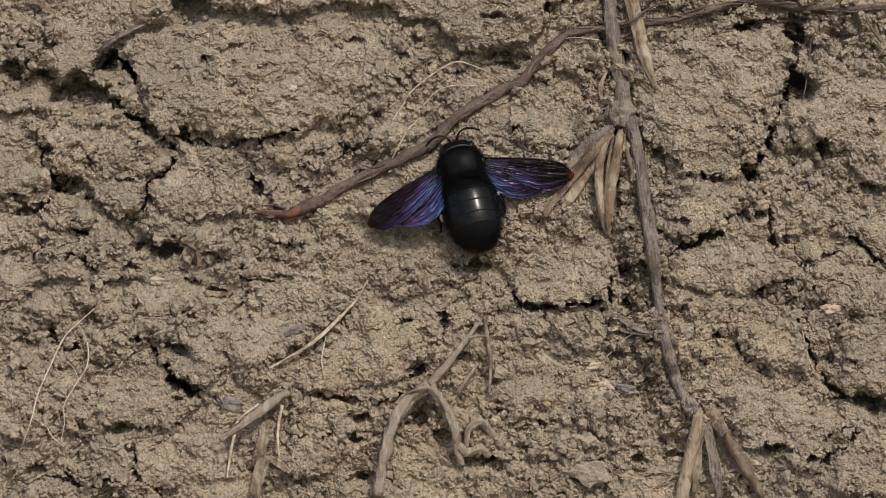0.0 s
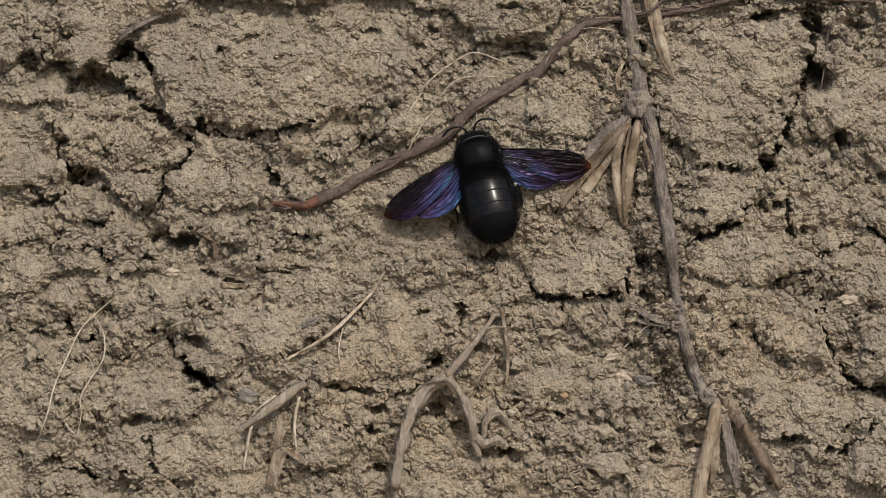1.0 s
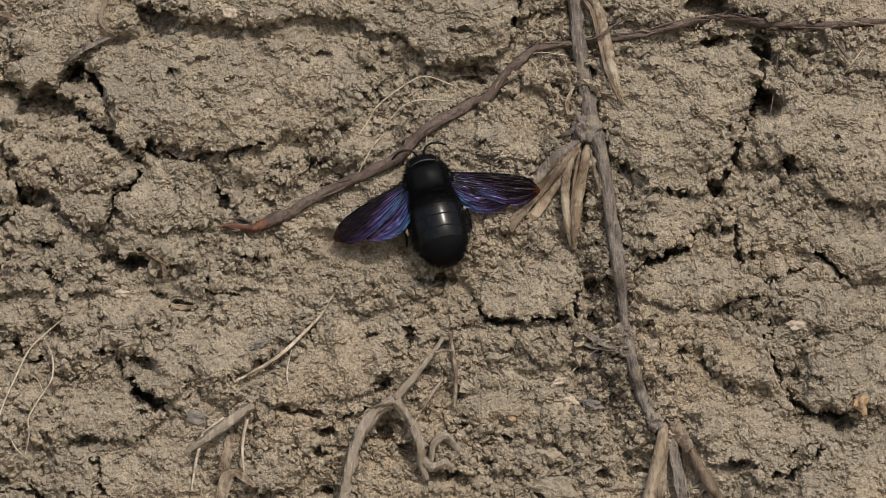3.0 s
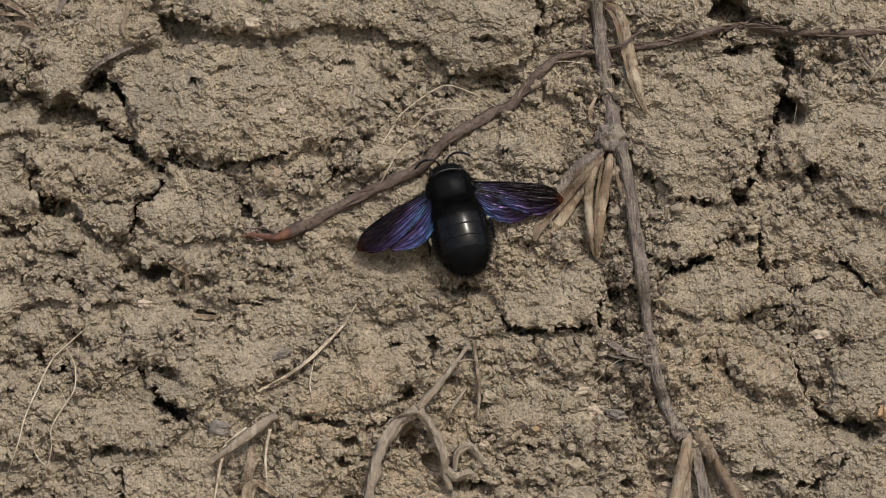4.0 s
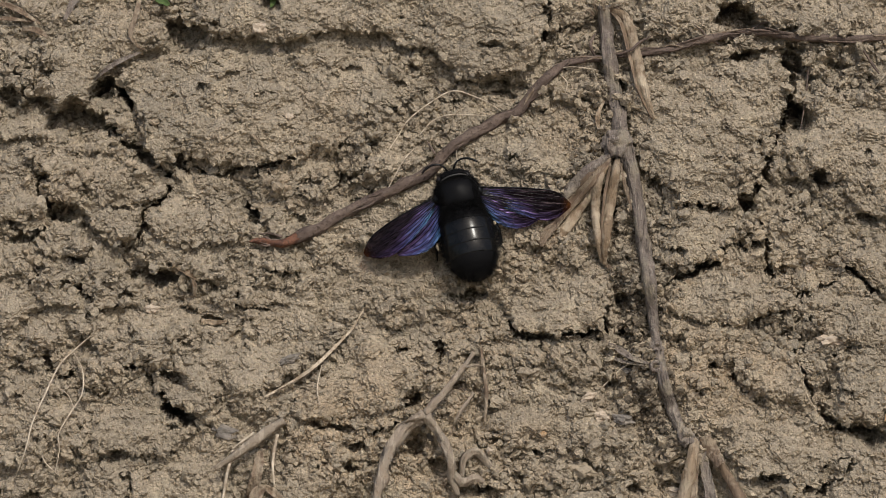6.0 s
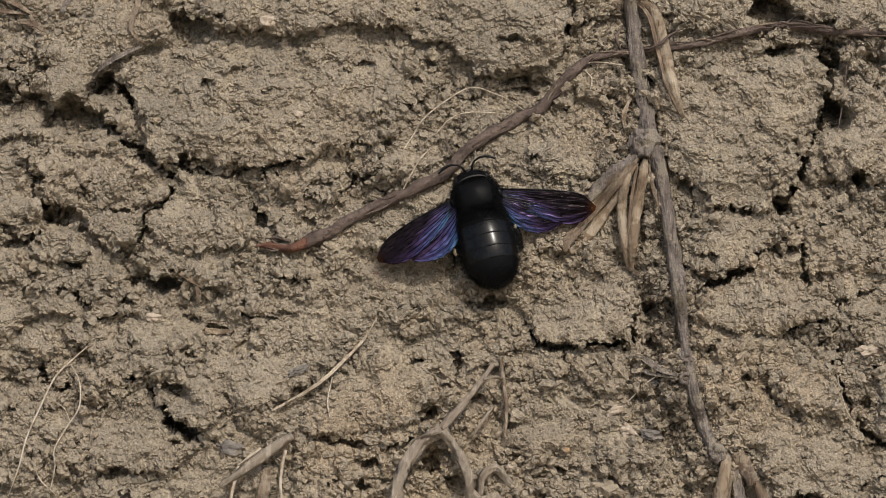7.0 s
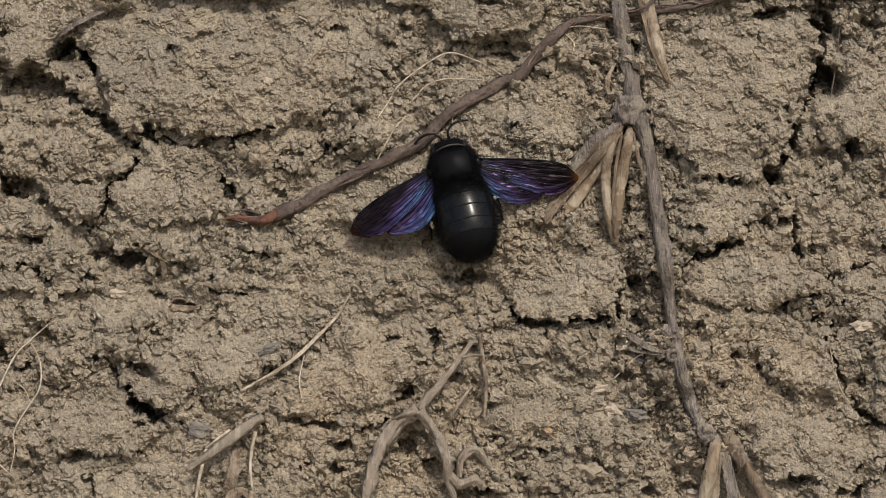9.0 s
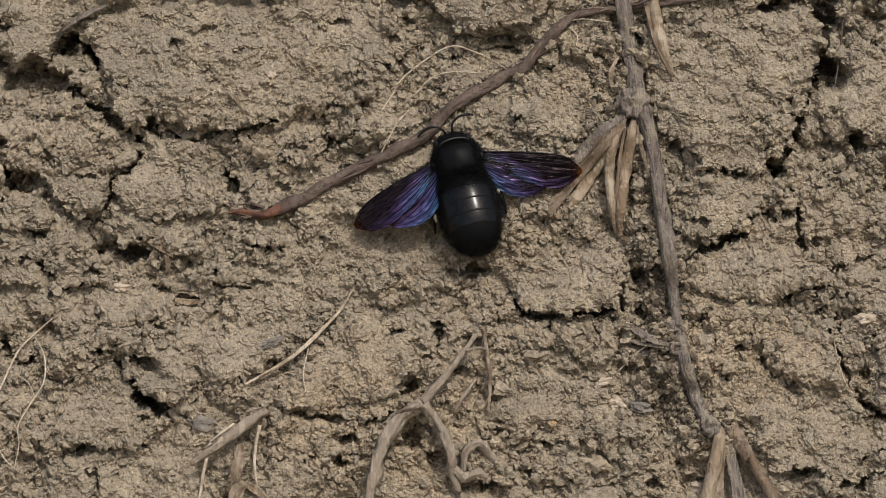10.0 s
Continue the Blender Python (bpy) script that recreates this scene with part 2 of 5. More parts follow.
def crack(width, depth, *line):
    CRACKS.append((width, depth, line))


def hollow(rx, ry, turn, depth, middle):
    HOLLOWS.append((rx, ry, turn, depth, middle))


def plate(height, dome, *outline):
    """A clod or plate of clay: the height of its rim, the rise of its top, its outline."""
    PLATES.append((height, dome, outline))


def crumbly(rx, ry, middle):
    """A patch that has fallen apart into crumbs."""
    CRUMBLY.append((rx, ry, middle))


crack(0.9, 3.0, (-21.7, 13.0), (-20.8, 15.3), (-16.1, 11.2))
crack(1.0, 3.0, (-37.1, -3.4), (-31.5, -5.7))
crack(1.0, 3.5, (60.9, 10.0), (63.0, -4.5), (64.1, -7.4))
crack(1.0, 3.0, (-75.4, -2.4), (-73.2, -2.4))
crack(1.1, 3.0, (-74.2, -6.8), (-71.3, -9.7), (-68.5, -12.4), (-64.6, -13.0))
crack(0.8, 2.5, (-86.0, 37.8), (-84.8, 34.2), (-83.5, 29.5))
crack(1.0, 3.0, (-81.6, 39.0), (-79.2, 35.4), (-78.0, 34.2))
crack(1.6, 4.0, (-64.8, 34.2), (-63.9, 30.7), (-62.7, 28.6))
crack(0.9, 2.5, (68.2, -10.9), (71.5, -9.7), (76.0, -7.4))
crack(1.2, 3.5, (78.9, -4.5), (82.1, -8.0), (84.6, -10.3))
crack(0.9, 3.0, (-75.7, -50.1), (-73.5, -52.9), (-69.1, -54.0))
crack(0.9, 3.0, (-62.1, -50.7), (-58.7, -54.0), (-56.0, -56.8))
crack(1.0, 3.0, (70.5, -51.2), (75.0, -46.7), (78.3, -43.4))
crack(2.6, 6.0, (-55.4, -31.1), (-52.6, -34.0), (-48.5, -35.9))
crack(1.6, 4.5, (-8.7, -32.3), (-4.8, -31.5), (-1.5, -29.2))
crack(1.5, 4.5, (-14.9, -37.7), (-11.4, -36.8))
crack(1.4, 4.0, (72.6, -34.3), (76.3, -36.8), (78.5, -37.7))
crack(2.2, 4.5, (-71.2, 30.1), (-68.1, 34.0), (-65.1, 33.3), (-63.8, 30.4), (-62.6, 28.3))
crack(2.6, 5.0, (-65.4, 22.1), (-60.9, 19.2), (-57.7, 16.9), (-54.1, 17.9), (-49.1, 16.2))
crack(1.3, 2.5, (-49.1, 16.2), (-45.1, 14.1), (-42.7, 15.8), (-38.4, 16.5), (-34.0, 17.5), (-30.2, 18.4))
crack(2.4, 4.5, (-56.1, 16.5), (-55.7, 13.9), (-55.1, 11.5))
crack(1.6, 4.0, (-54.9, 11.3), (-57.5, 9.2), (-59.9, 6.9), (-60.4, 3.8), (-62.3, 1.7))
crack(1.4, 3.0, (-82.2, 15.9), (-81.2, 12.4), (-80.1, 10.4), (-78.2, 6.6))
crack(1.3, 2.5, (-78.2, 6.6), (-76.1, 5.2), (-70.5, 4.2))
crack(1.2, 2.5, (-85.2, 3.4), (-80.5, 3.0), (-79.2, 4.2))
crack(1.3, 2.5, (-16.1, 15.1), (-19.2, 14.4), (-20.8, 13.0), (-23.4, 11.1))
crack(1.8, 4.0, (-39.7, 9.2), (-38.3, 7.1), (-37.4, 4.5))
crack(0.9, 2.0, (65.9, 23.5), (64.7, 21.0))
crack(1.7, 4.0, (66.7, 39.9), (68.4, 34.2), (67.6, 29.2), (66.3, 24.0))
crack(1.8, 4.0, (64.7, 21.4), (62.8, 16.5), (61.3, 10.6), (58.8, 7.6), (59.0, 5.7))
crack(1.8, 4.5, (43.9, -7.1), (46.8, -5.7), (52.4, -3.8))
crack(0.9, 2.0, (52.4, -3.8), (53.7, -2.9), (54.1, -0.5), (57.4, 1.5))
crack(1.2, 2.5, (43.9, -7.1), (40.5, -9.4), (36.1, -9.8), (32.8, -11.0))
crack(1.6, 3.5, (32.8, -11.0), (30.7, -13.8), (31.1, -17.2))
crack(1.7, 5.0, (11.1, -15.1), (13.5, -17.3), (16.1, -18.4), (20.5, -18.0), (24.3, -17.2), (27.8, -17.4), (29.6, -16.5))
crack(0.9, 2.0, (67.6, -10.1), (70.0, -9.4), (72.9, -8.3))
crack(1.0, 2.2, (77.9, -4.1), (81.1, -6.6), (82.9, -8.2), (85.0, -10.8))
crack(1.3, 3.0, (68.7, -18.4), (67.9, -22.9), (70.0, -27.7), (71.6, -32.3))
crack(1.2, 2.5, (71.6, -32.3), (73.3, -35.0), (76.6, -36.4), (78.9, -37.5))
crack(0.9, 2.0, (79.1, -41.1), (75.1, -43.4), (72.6, -44.9))
crack(2.0, 6.0, (-58.8, -26.8), (-57.0, -28.9), (-54.9, -32.3), (-52.7, -34.5), (-48.5, -36.4))
crack(0.9, 2.0, (-48.5, -36.4), (-44.7, -37.3))
crack(1.2, 2.5, (-41.6, -12.4), (-39.2, -12.8), (-35.6, -13.3))
crack(1.0, 2.5, (-63.4, -45.8), (-62.3, -47.6), (-61.6, -49.7))
crack(1.5, 4.0, (-9.4, -31.8), (-5.9, -31.1), (-1.3, -29.8))
crack(1.0, 2.5, (-0.9, -19.3), (-1.8, -22.9), (-1.1, -25.7))
crack(1.2, 2.8, (-27.9, -35.7), (-23.9, -36.6), (-19.7, -37.0), (-15.8, -37.9))
crack(1.4, 3.5, (-15.8, -37.9), (-11.2, -37.5), (-9.9, -35.7))
crack(0.7, 1.6, (-31.5, -3.4), (-31.9, -5.9), (-32.8, -9.4))
crack(0.8, 1.8, (-13.9, 23.8), (-14.3, 21.0), (-16.1, 20.2))
crack(0.9, 2.0, (20.1, 51.2), (19.9, 47.4), (19.2, 42.3))
crack(0.7, 1.5, (-9.5, 49.3), (-9.3, 47.4))
crack(0.8, 1.6, (-25.0, 13.0), (-26.7, 14.1), (-29.5, 13.0))
crack(0.8, 2.0, (40.3, -22.9), (38.1, -24.1), (34.8, -24.3))
crack(0.7, 1.6, (60.0, -29.8), (56.8, -28.6), (55.7, -26.6))
crack(0.8, 1.8, (-85.0, 5.4), (-87.3, 4.8))
crack(0.8, 1.8, (-67.3, 8.3), (-63.4, 8.0), (-60.1, 8.5))
crack(0.8, 1.8, (-75.9, -2.8), (-72.6, -3.1))
crack(0.9, 2.0, (-82.4, -9.1), (-80.3, -5.7), (-78.7, -4.3))
crack(0.9, 2.0, (-72.5, -6.8), (-71.1, -9.4), (-70.0, -10.3))
crack(0.8, 2.0, (-21.2, -52.9), (-15.7, -52.3), (-10.2, -54.0))
crack(0.9, 2.0, (12.6, -55.7), (19.2, -55.1), (24.6, -56.8))
crack(0.8, 2.0, (-79.0, -52.3), (-71.3, -53.5), (-64.8, -52.3))
# Wide shallow trough along the stem, shaped in for the shade band beside it.
crack(5.0, 1.2, (31.9, 12.4), (32.9, 2.4), (33.0, -6.8), (34.0, -14.9), (34.4, -22.9), (36.9, -32.0), (39.0, -40.0), (41.0, -50.1))
hollow(6.6, 3.0, -6, 9.0, (-73.5, 25.7))
hollow(2.6, 2.2, 0, 7.0, (-68.8, 32.4))
hollow(2.2, 1.6, 0, 6.0, (-74.5, 29.5))
hollow(2.0, 1.5, -30, 6.0, (-67.1, 23.5))
hollow(2.4, 2.0, 0, 7.0, (68.6, 27.7))
hollow(1.8, 1.5, 0, 6.0, (70.3, 38.0))
hollow(3.0, 1.6, 10, 5.5, (59.3, 39.2))
hollow(3.2, 1.5, 0, 4.5, (68.3, 40.8))
hollow(2.6, 1.3, 0, 4.5, (-76.2, 6.5))
hollow(1.4, 1.6, 0, 4.0, (-79.6, 8.9))
hollow(2.5, 1.0, 0, 4.0, (-83.8, 1.5))
hollow(1.8, 1.2, 0, 4.0, (-80.4, 14.4))
hollow(2.8, 1.4, 0, 4.0, (-55.9, -6.8))
hollow(2.0, 1.1, 0, 3.5, (-60.9, -5.7))
hollow(2.0, 1.0, -10, 3.0, (-50.2, -13.8))
hollow(1.8, 1.6, 0, 5.0, (72.4, 13.9))
hollow(2.4, 1.4, 0, 4.0, (83.1, 5.9))
hollow(1.5, 1.8, 0, 5.0, (33.8, 33.0))
hollow(1.6, 1.6, 0, 4.5, (59.2, 8.0))
hollow(2.0, 1.2, -20, 3.5, (-78.7, -23.5))
hollow(1.6, 1.0, 0, 3.5, (-74.7, -26.6))
hollow(2.6, 1.0, 0, 3.0, (-65.6, -42.8))
hollow(1.4, 0.9, 0, 3.0, (-61.6, -24.1))
hollow(2.4, 1.1, -20, 4.0, (61.6, -46.7))
hollow(1.0, 1.4, 0, 4.0, (60.7, 0.1))
hollow(2.0, 0.9, 0, 3.0, (4.0, -9.1))
hollow(1.6, 1.3, 0, 4.0, (19.3, 49.2))
hollow(0.8, 1.2, 0, 3.5, (19.1, 43.8))
hollow(1.6, 1.1, 0, 3.0, (9.1, 42.0))
hollow(1.5, 1.0, 0, 4.0, (60.5, -31.5))
hollow(1.5, 1.2, 0, 3.0, (33.8, -18.4))
hollow(1.2, 2.0, 0, 3.0, (33.3, -12.0))
hollow(2.0, 1.4, 0, 4.0, (-19.1, -41.1))
hollow(1.4, 1.4, 0, 3.5, (-19.6, -45.6))
hollow(2.2, 1.6, 0, 4.0, (-7.0, -41.1))
hollow(2.0, 2.0, 0, 3.5, (-2.1, -44.5))
hollow(2.0, 1.4, 0, 4.0, (1.8, -28.6))
hollow(1.5, 1.0, 0, 4.0, (-1.5, -19.5))
hollow(1.0, 1.3, 0, 4.0, (-1.5, -21.8))
hollow(2.6, 1.6, 0, 5.0, (7.9, -50.1))
hollow(2.4, 1.2, -15, 4.0, (24.6, -52.9))
hollow(1.6, 1.2, 0, 4.0, (-16.8, -52.9))
hollow(2.0, 1.4, 0, 4.0, (-80.6, -50.7))
hollow(1.5, 1.2, 0, 3.5, (69.4, -49.0))
hollow(1.5, 1.0, 0, 4.0, (36.1, -49.5))
hollow(2.2, 1.3, -20, 3.5, (-53.8, -26.4))
hollow(3.2, 1.6, 0, 6.0, (-56.4, -6.6))
hollow(2.6, 1.8, -15, 6.0, (81.2, -38.3))
# Dip added below the bee's tail so that its shadow there reads darker.
hollow(3.6, 1.3, 0, 4.5, (3.4, -10.3))
hollow(1.2, 0.9, 0, 4.5, (52.5, 8.2))
hollow(1.0, 0.8, 0, 4.0, (47.1, 8.5))
hollow(1.0, 0.7, 0, 3.5, (49.9, 8.5))
hollow(2.2, 1.3, -30, 3.0, (43.6, 11.2))
hollow(1.8, 1.2, 0, 1.4, (-48.2, 32.8))
hollow(2.2, 1.4, 0, 1.2, (-19.6, 36.6))
hollow(1.4, 0.8, 0, 1.2, (-37.5, 31.8))
hollow(1.8, 1.2, -20, 3.2, (45.1, -1.0))
hollow(1.6, 1.2, 0, 3.5, (-63.0, -9.1))
hollow(2.6, 2.2, 0, 5.0, (-87.2, 31.1))
hollow(2.2, 1.4, 10, 4.0, (-80.4, 30.2))
hollow(4.2, 3.6, 0, 7.0, (-52.6, 44.0))
hollow(2.0, 2.0, 0, 5.0, (-35.5, 50.5))
hollow(2.4, 1.7, 0, 4.5, (-37.4, 5.7))
hollow(4.4, 1.9, -14, 4.5, (-76.7, 7.1))
hollow(3.5, 1.4, 0, 2.5, (-82.9, 1.5))
hollow(4.2, 3.4, 0, 13.0, (57.4, 47.6))
hollow(4.4, 1.4, 0, 4.5, (10.8, 33.3))
hollow(2.9, 0.9, 0, 5.0, (10.6, 31.4))
hollow(3.4, 3.6, -20, 7.0, (68.4, 26.4))
hollow(3.0, 2.0, 0, 5.0, (68.9, 38.3))
hollow(1.5, 1.6, 0, 5.0, (60.9, 12.0))
hollow(2.0, 2.0, 30, 5.5, (58.9, 9.2))
hollow(1.6, 2.4, 0, 5.0, (74.1, 13.4))
hollow(4.5, 2.4, 0, 2.5, (67.8, 11.8))
hollow(1.2, 1.6, 0, 4.5, (40.6, 13.4))
hollow(1.2, 2.0, 20, 4.5, (57.6, -0.1))
hollow(3.4, 1.1, 16, 4.5, (47.5, -5.5))
hollow(1.5, 2.4, 0, 4.0, (34.9, -18.8))
hollow(2.6, 1.2, 0, 3.5, (33.3, -10.9))
hollow(1.2, 0.8, 0, 4.0, (60.3, -15.4))
hollow(1.3, 1.4, 0, 4.0, (65.2, -13.8))
hollow(0.9, 0.9, 0, 4.0, (51.2, -24.1))
hollow(4.2, 2.6, -25, 6.5, (81.5, -38.4))
hollow(4.0, 1.6, 0, 3.0, (61.4, -47.0))
hollow(3.4, 1.2, 0, 4.0, (4.6, -49.3))
hollow(3.6, 1.2, 0, 3.5, (-5.1, -30.7))
hollow(2.4, 1.4, 0, 3.5, (-17.7, -41.1))
hollow(1.6, 2.4, 0, 3.0, (-19.5, -45.2))
hollow(3.2, 2.6, 0, 2.8, (-5.0, -40.2))
hollow(1.6, 1.2, 0, 3.0, (4.6, -22.9))
hollow(1.2, 0.9, 0, 3.0, (-9.3, -21.2))
hollow(3.2, 1.4, 0, 2.8, (-61.2, -5.5))
hollow(3.2, 1.6, 0, 2.5, (-56.8, -5.9))
hollow(1.5, 0.9, 0, 3.0, (-61.5, -24.1))
hollow(1.7, 1.6, 0, 3.0, (-78.5, -23.2))
hollow(2.6, 1.6, 0, 2.0, (-83.7, -25.7))
hollow(2.0, 1.2, 0, 2.5, (-74.0, -26.6))
hollow(3.0, 1.0, 0, 3.0, (-46.0, -15.8))
hollow(1.0, 1.2, 20, 2.5, (-9.7, 33.5))
hollow(1.0, 1.6, 0, 3.0, (-32.7, -37.5))
hollow(1.7, 1.4, 0, 2.5, (-80.3, -5.0))
hollow(2.0, 0.8, 0, 2.5, (-73.9, -2.6))
hollow(1.5, 1.0, 0, 2.0, (-48.8, 32.4))
hollow(1.5, 0.8, 0, 2.0, (-43.2, 35.9))
hollow(1.3, 1.0, 0, 2.0, (-19.8, 37.1))
hollow(1.6, 0.7, 0, 2.0, (7.4, 41.9))
hollow(1.2, 1.2, 0, 2.5, (-39.1, -15.4))
hollow(2.2, 1.4, 0, 2.2, (55.5, 42.6))
hollow(3.6, 2.0, 0, 1.8, (-40.2, -19.5))
hollow(1.0, 1.0, 0, 2.5, (83.0, 19.8))
hollow(1.6, 1.3, 0, 2.5, (-30.3, 5.7))
hollow(3.0, 1.3, 0, 2.2, (-33.6, -12.4))
hollow(2.4, 1.6, 0, 2.2, (4.9, -9.6))
hollow(1.4, 1.0, 0, 2.5, (-3.1, -4.3))
hollow(2.0, 0.9, 0, 2.0, (76.6, 13.0))
hollow(1.7, 1.1, 0, 2.2, (55.7, -27.5))
hollow(1.3, 1.0, 0, 2.0, (38.2, -18.4))
hollow(1.8, 1.3, 0, 2.2, (32.6, -28.6))
hollow(2.8, 1.2, 0, 2.0, (-63.9, -42.5))
hollow(2.6, 2.0, 0, 2.0, (-53.3, -26.6))
hollow(1.8, 0.7, 0, 2.0, (10.0, -25.2))
hollow(2.8, 1.4, 0, 2.2, (-70.1, -21.6))
hollow(5.0, 1.2, 0, 3.0, (61.5, 39.7))
hollow(3.4, 3.0, 0, 4.0, (69.5, 35.2))
hollow(2.2, 1.6, 0, 3.5, (77.2, 37.6))
hollow(2.0, 1.6, 0, 2.0, (-28.8, -53.5))
hollow(2.2, 1.4, 0, 2.5, (43.2, -49.0))
plate(2.6, 1.0, (-80.0, 43.2), (-72.7, 46.8), (-62.6, 50.4), (-57.5, 46.8), (-56.6, 42.6), (-60.2, 40.8), (-65.2, 38.3), (-69.3, 35.4), (-71.2, 32.3), (-73.2, 29.5), (-78.5, 29.9), (-83.0, 31.6), (-80.3, 36.0), (-81.4, 40.8))
plate(2.2, 0.8, (-95.2, 42.6), (-85.0, 40.8), (-82.0, 35.4), (-83.3, 29.5), (-86.9, 30.7), (-94.8, 31.2))
plate(1.8, 0.6, (-94.7, 27.7), (-83.5, 28.9), (-79.9, 27.7), (-80.0, 23.0), (-87.8, 21.8), (-94.5, 22.4))
plate(2.6, 0.9, (-64.3, 34.0), (-65.2, 37.6), (-51.2, 40.8), (-38.8, 40.2), (-25.2, 40.4), (-14.0, 40.2), (-6.1, 36.6), (-4.4, 33.0), (-10.5, 28.3), (-13.7, 22.1), (-20.6, 21.4), (-26.8, 21.0), (-30.1, 16.5), (-34.2, 18.2), (-38.4, 16.2), (-42.7, 17.7), (-46.1, 17.4), (-49.7, 20.0), (-53.0, 17.4), (-57.5, 18.6), (-60.3, 21.0), (-59.9, 26.5), (-62.8, 29.5))
plate(2.8, 0.8, (-84.6, 20.2), (-75.5, 21.4), (-65.4, 21.0), (-62.2, 19.4), (-58.3, 15.3), (-55.3, 11.1), (-60.1, 9.2), (-60.8, 4.8), (-62.5, 1.5), (-66.5, 0.6), (-70.6, 5.4), (-72.9, 8.0), (-76.0, 8.7), (-78.8, 11.8), (-80.7, 15.5), (-82.6, 18.2))
plate(2.4, 0.8, (-54.1, 15.8), (-52.1, 16.2), (-49.6, 15.1), (-46.0, 15.3), (-45.3, 11.2), (-41.5, 10.6), (-40.0, 4.8), (-42.7, 1.3), (-50.4, -0.5), (-58.0, 2.2), (-59.5, 6.4), (-57.7, 9.2), (-54.9, 11.2))
plate(2.0, 0.6, (-94.4, 17.4), (-83.2, 16.7), (-80.8, 12.0), (-79.3, 6.9), (-83.9, 5.2), (-94.0, 5.5))
plate(1.9, 0.6, (-81.6, 1.9), (-77.2, 5.0), (-72.8, 5.0), (-70.4, 0.1), (-71.5, -1.6), (-79.3, -1.7))
plate(1.4, 0.5, (-68.4, -0.1), (-63.2, -0.8), (-64.2, -6.8), (-69.1, -9.1), (-73.6, -5.7), (-72.6, -2.2))
plate(2.6, 0.6, (-59.4, 2.4), (-50.5, 1.9), (-42.7, 0.1), (-43.7, -6.8), (-48.1, -6.3), (-52.6, -3.4), (-57.9, -4.8), (-61.0, -2.2))
plate(1.7, 0.6, (-81.3, -8.6), (-77.5, -6.8), (-72.7, -8.6), (-72.2, -11.5), (-77.9, -12.0))
plate(1.6, 0.6, (-71.3, -9.1), (-65.8, -7.4), (-61.9, -10.9), (-64.0, -12.6), (-70.1, -12.8))
plate(1.7, 0.6, (-74.7, -14.0), (-71.0, -13.3), (-70.2, -17.2), (-74.2, -17.8))
plate(1.5, 0.5, (-93.6, -6.8), (-83.0, -6.8), (-81.7, -12.6), (-84.4, -16.6), (-93.2, -17.2))
plate(1.5, 0.5, (-36.1, 10.6), (-25.0, 10.4), (-21.7, 13.0), (-22.8, 16.5), (-29.5, 16.5), (-35.1, 13.5))
plate(1.4, 0.5, (-36.7, 8.0), (-30.6, 10.0), (-25.0, 9.4), (-27.2, 4.8), (-31.0, 1.9), (-36.0, 3.6))
plate(1.2, 0.4, (-20.6, 21.8), (-10.5, 21.8), (-2.7, 23.5), (-2.7, 18.8), (-10.5, 14.1), (-20.5, 11.8), (-21.9, 16.5))
plate(1.1, 0.4, (-29.2, -16.1), (-15.9, -16.1), (-6.0, -19.5), (-6.5, -27.5), (-10.3, -32.0), (-19.1, -34.9), (-26.8, -33.8), (-29.0, -28.6), (-20.3, -20.6))
plate(1.5, 0.5, (-31.1, -36.8), (-23.5, -36.4), (-18.8, -39.8), (-20.3, -46.7), (-24.4, -51.8), (-32.1, -51.8))
plate(1.2, 0.4, (-46.8, -16.6), (-31.4, -17.2), (-24.7, -20.6), (-33.4, -28.6), (-42.2, -29.8), (-48.9, -22.9))
plate(2.2, 0.7, (-56.6, -24.3), (-52.3, -20.9), (-45.4, -22.9), (-43.9, -29.8), (-47.6, -34.5), (-53.2, -31.5), (-56.8, -28.6))
plate(1.6, 0.6, (-68.6, -31.8), (-54.2, -34.9), (-49.2, -37.2), (-53.0, -41.1), (-58.5, -41.8), (-68.3, -41.1))
plate(1.4, 0.5, (-69.3, -44.5), (-59.5, -42.8), (-49.7, -44.5), (-39.7, -52.3), (-63.6, -55.7), (-70.3, -51.2))
plate(1.2, 0.4, (-92.8, -28.6), (-79.6, -28.6), (-69.7, -28.6), (-70.5, -41.1), (-81.4, -44.5), (-92.3, -43.4))
plate(1.4, 0.5, (-68.9, -18.4), (-60.1, -17.2), (-57.8, -22.9), (-64.2, -28.6), (-69.8, -27.5))
plate(3.4, 0.6, (-51.3, 45.9), (-43.3, 43.8), (-38.8, 43.1), (-32.0, 42.3), (-27.0, 45.0), (-20.8, 45.4), (-16.3, 45.0), (-10.6, 43.1), (-5.5, 41.6), (-1.6, 39.7), (0.7, 36.8), (1.8, 34.2), (5.2, 34.2), (8.6, 36.8), (14.7, 36.4), (18.1, 39.0), (18.7, 45.0), (28.9, 47.4), (29.1, 61.9), (-51.5, 61.9), (-50.2, 49.8))
plate(1.5, 0.5, (18.7, 40.2), (29.4, 41.4), (29.3, 33.0), (24.2, 29.5), (18.7, 33.0))
plate(2.0, 0.6, (33.3, 36.6), (41.2, 36.0), (55.8, 37.6), (59.2, 38.7), (61.0, 39.9), (63.8, 39.7), (65.7, 36.8), (65.4, 33.0), (67.5, 27.7), (65.7, 24.0), (63.4, 22.4), (61.9, 17.7), (60.3, 11.2), (58.1, 9.4), (53.9, 8.0), (50.3, 9.2), (45.2, 8.0), (42.0, 13.0), (37.6, 16.5))
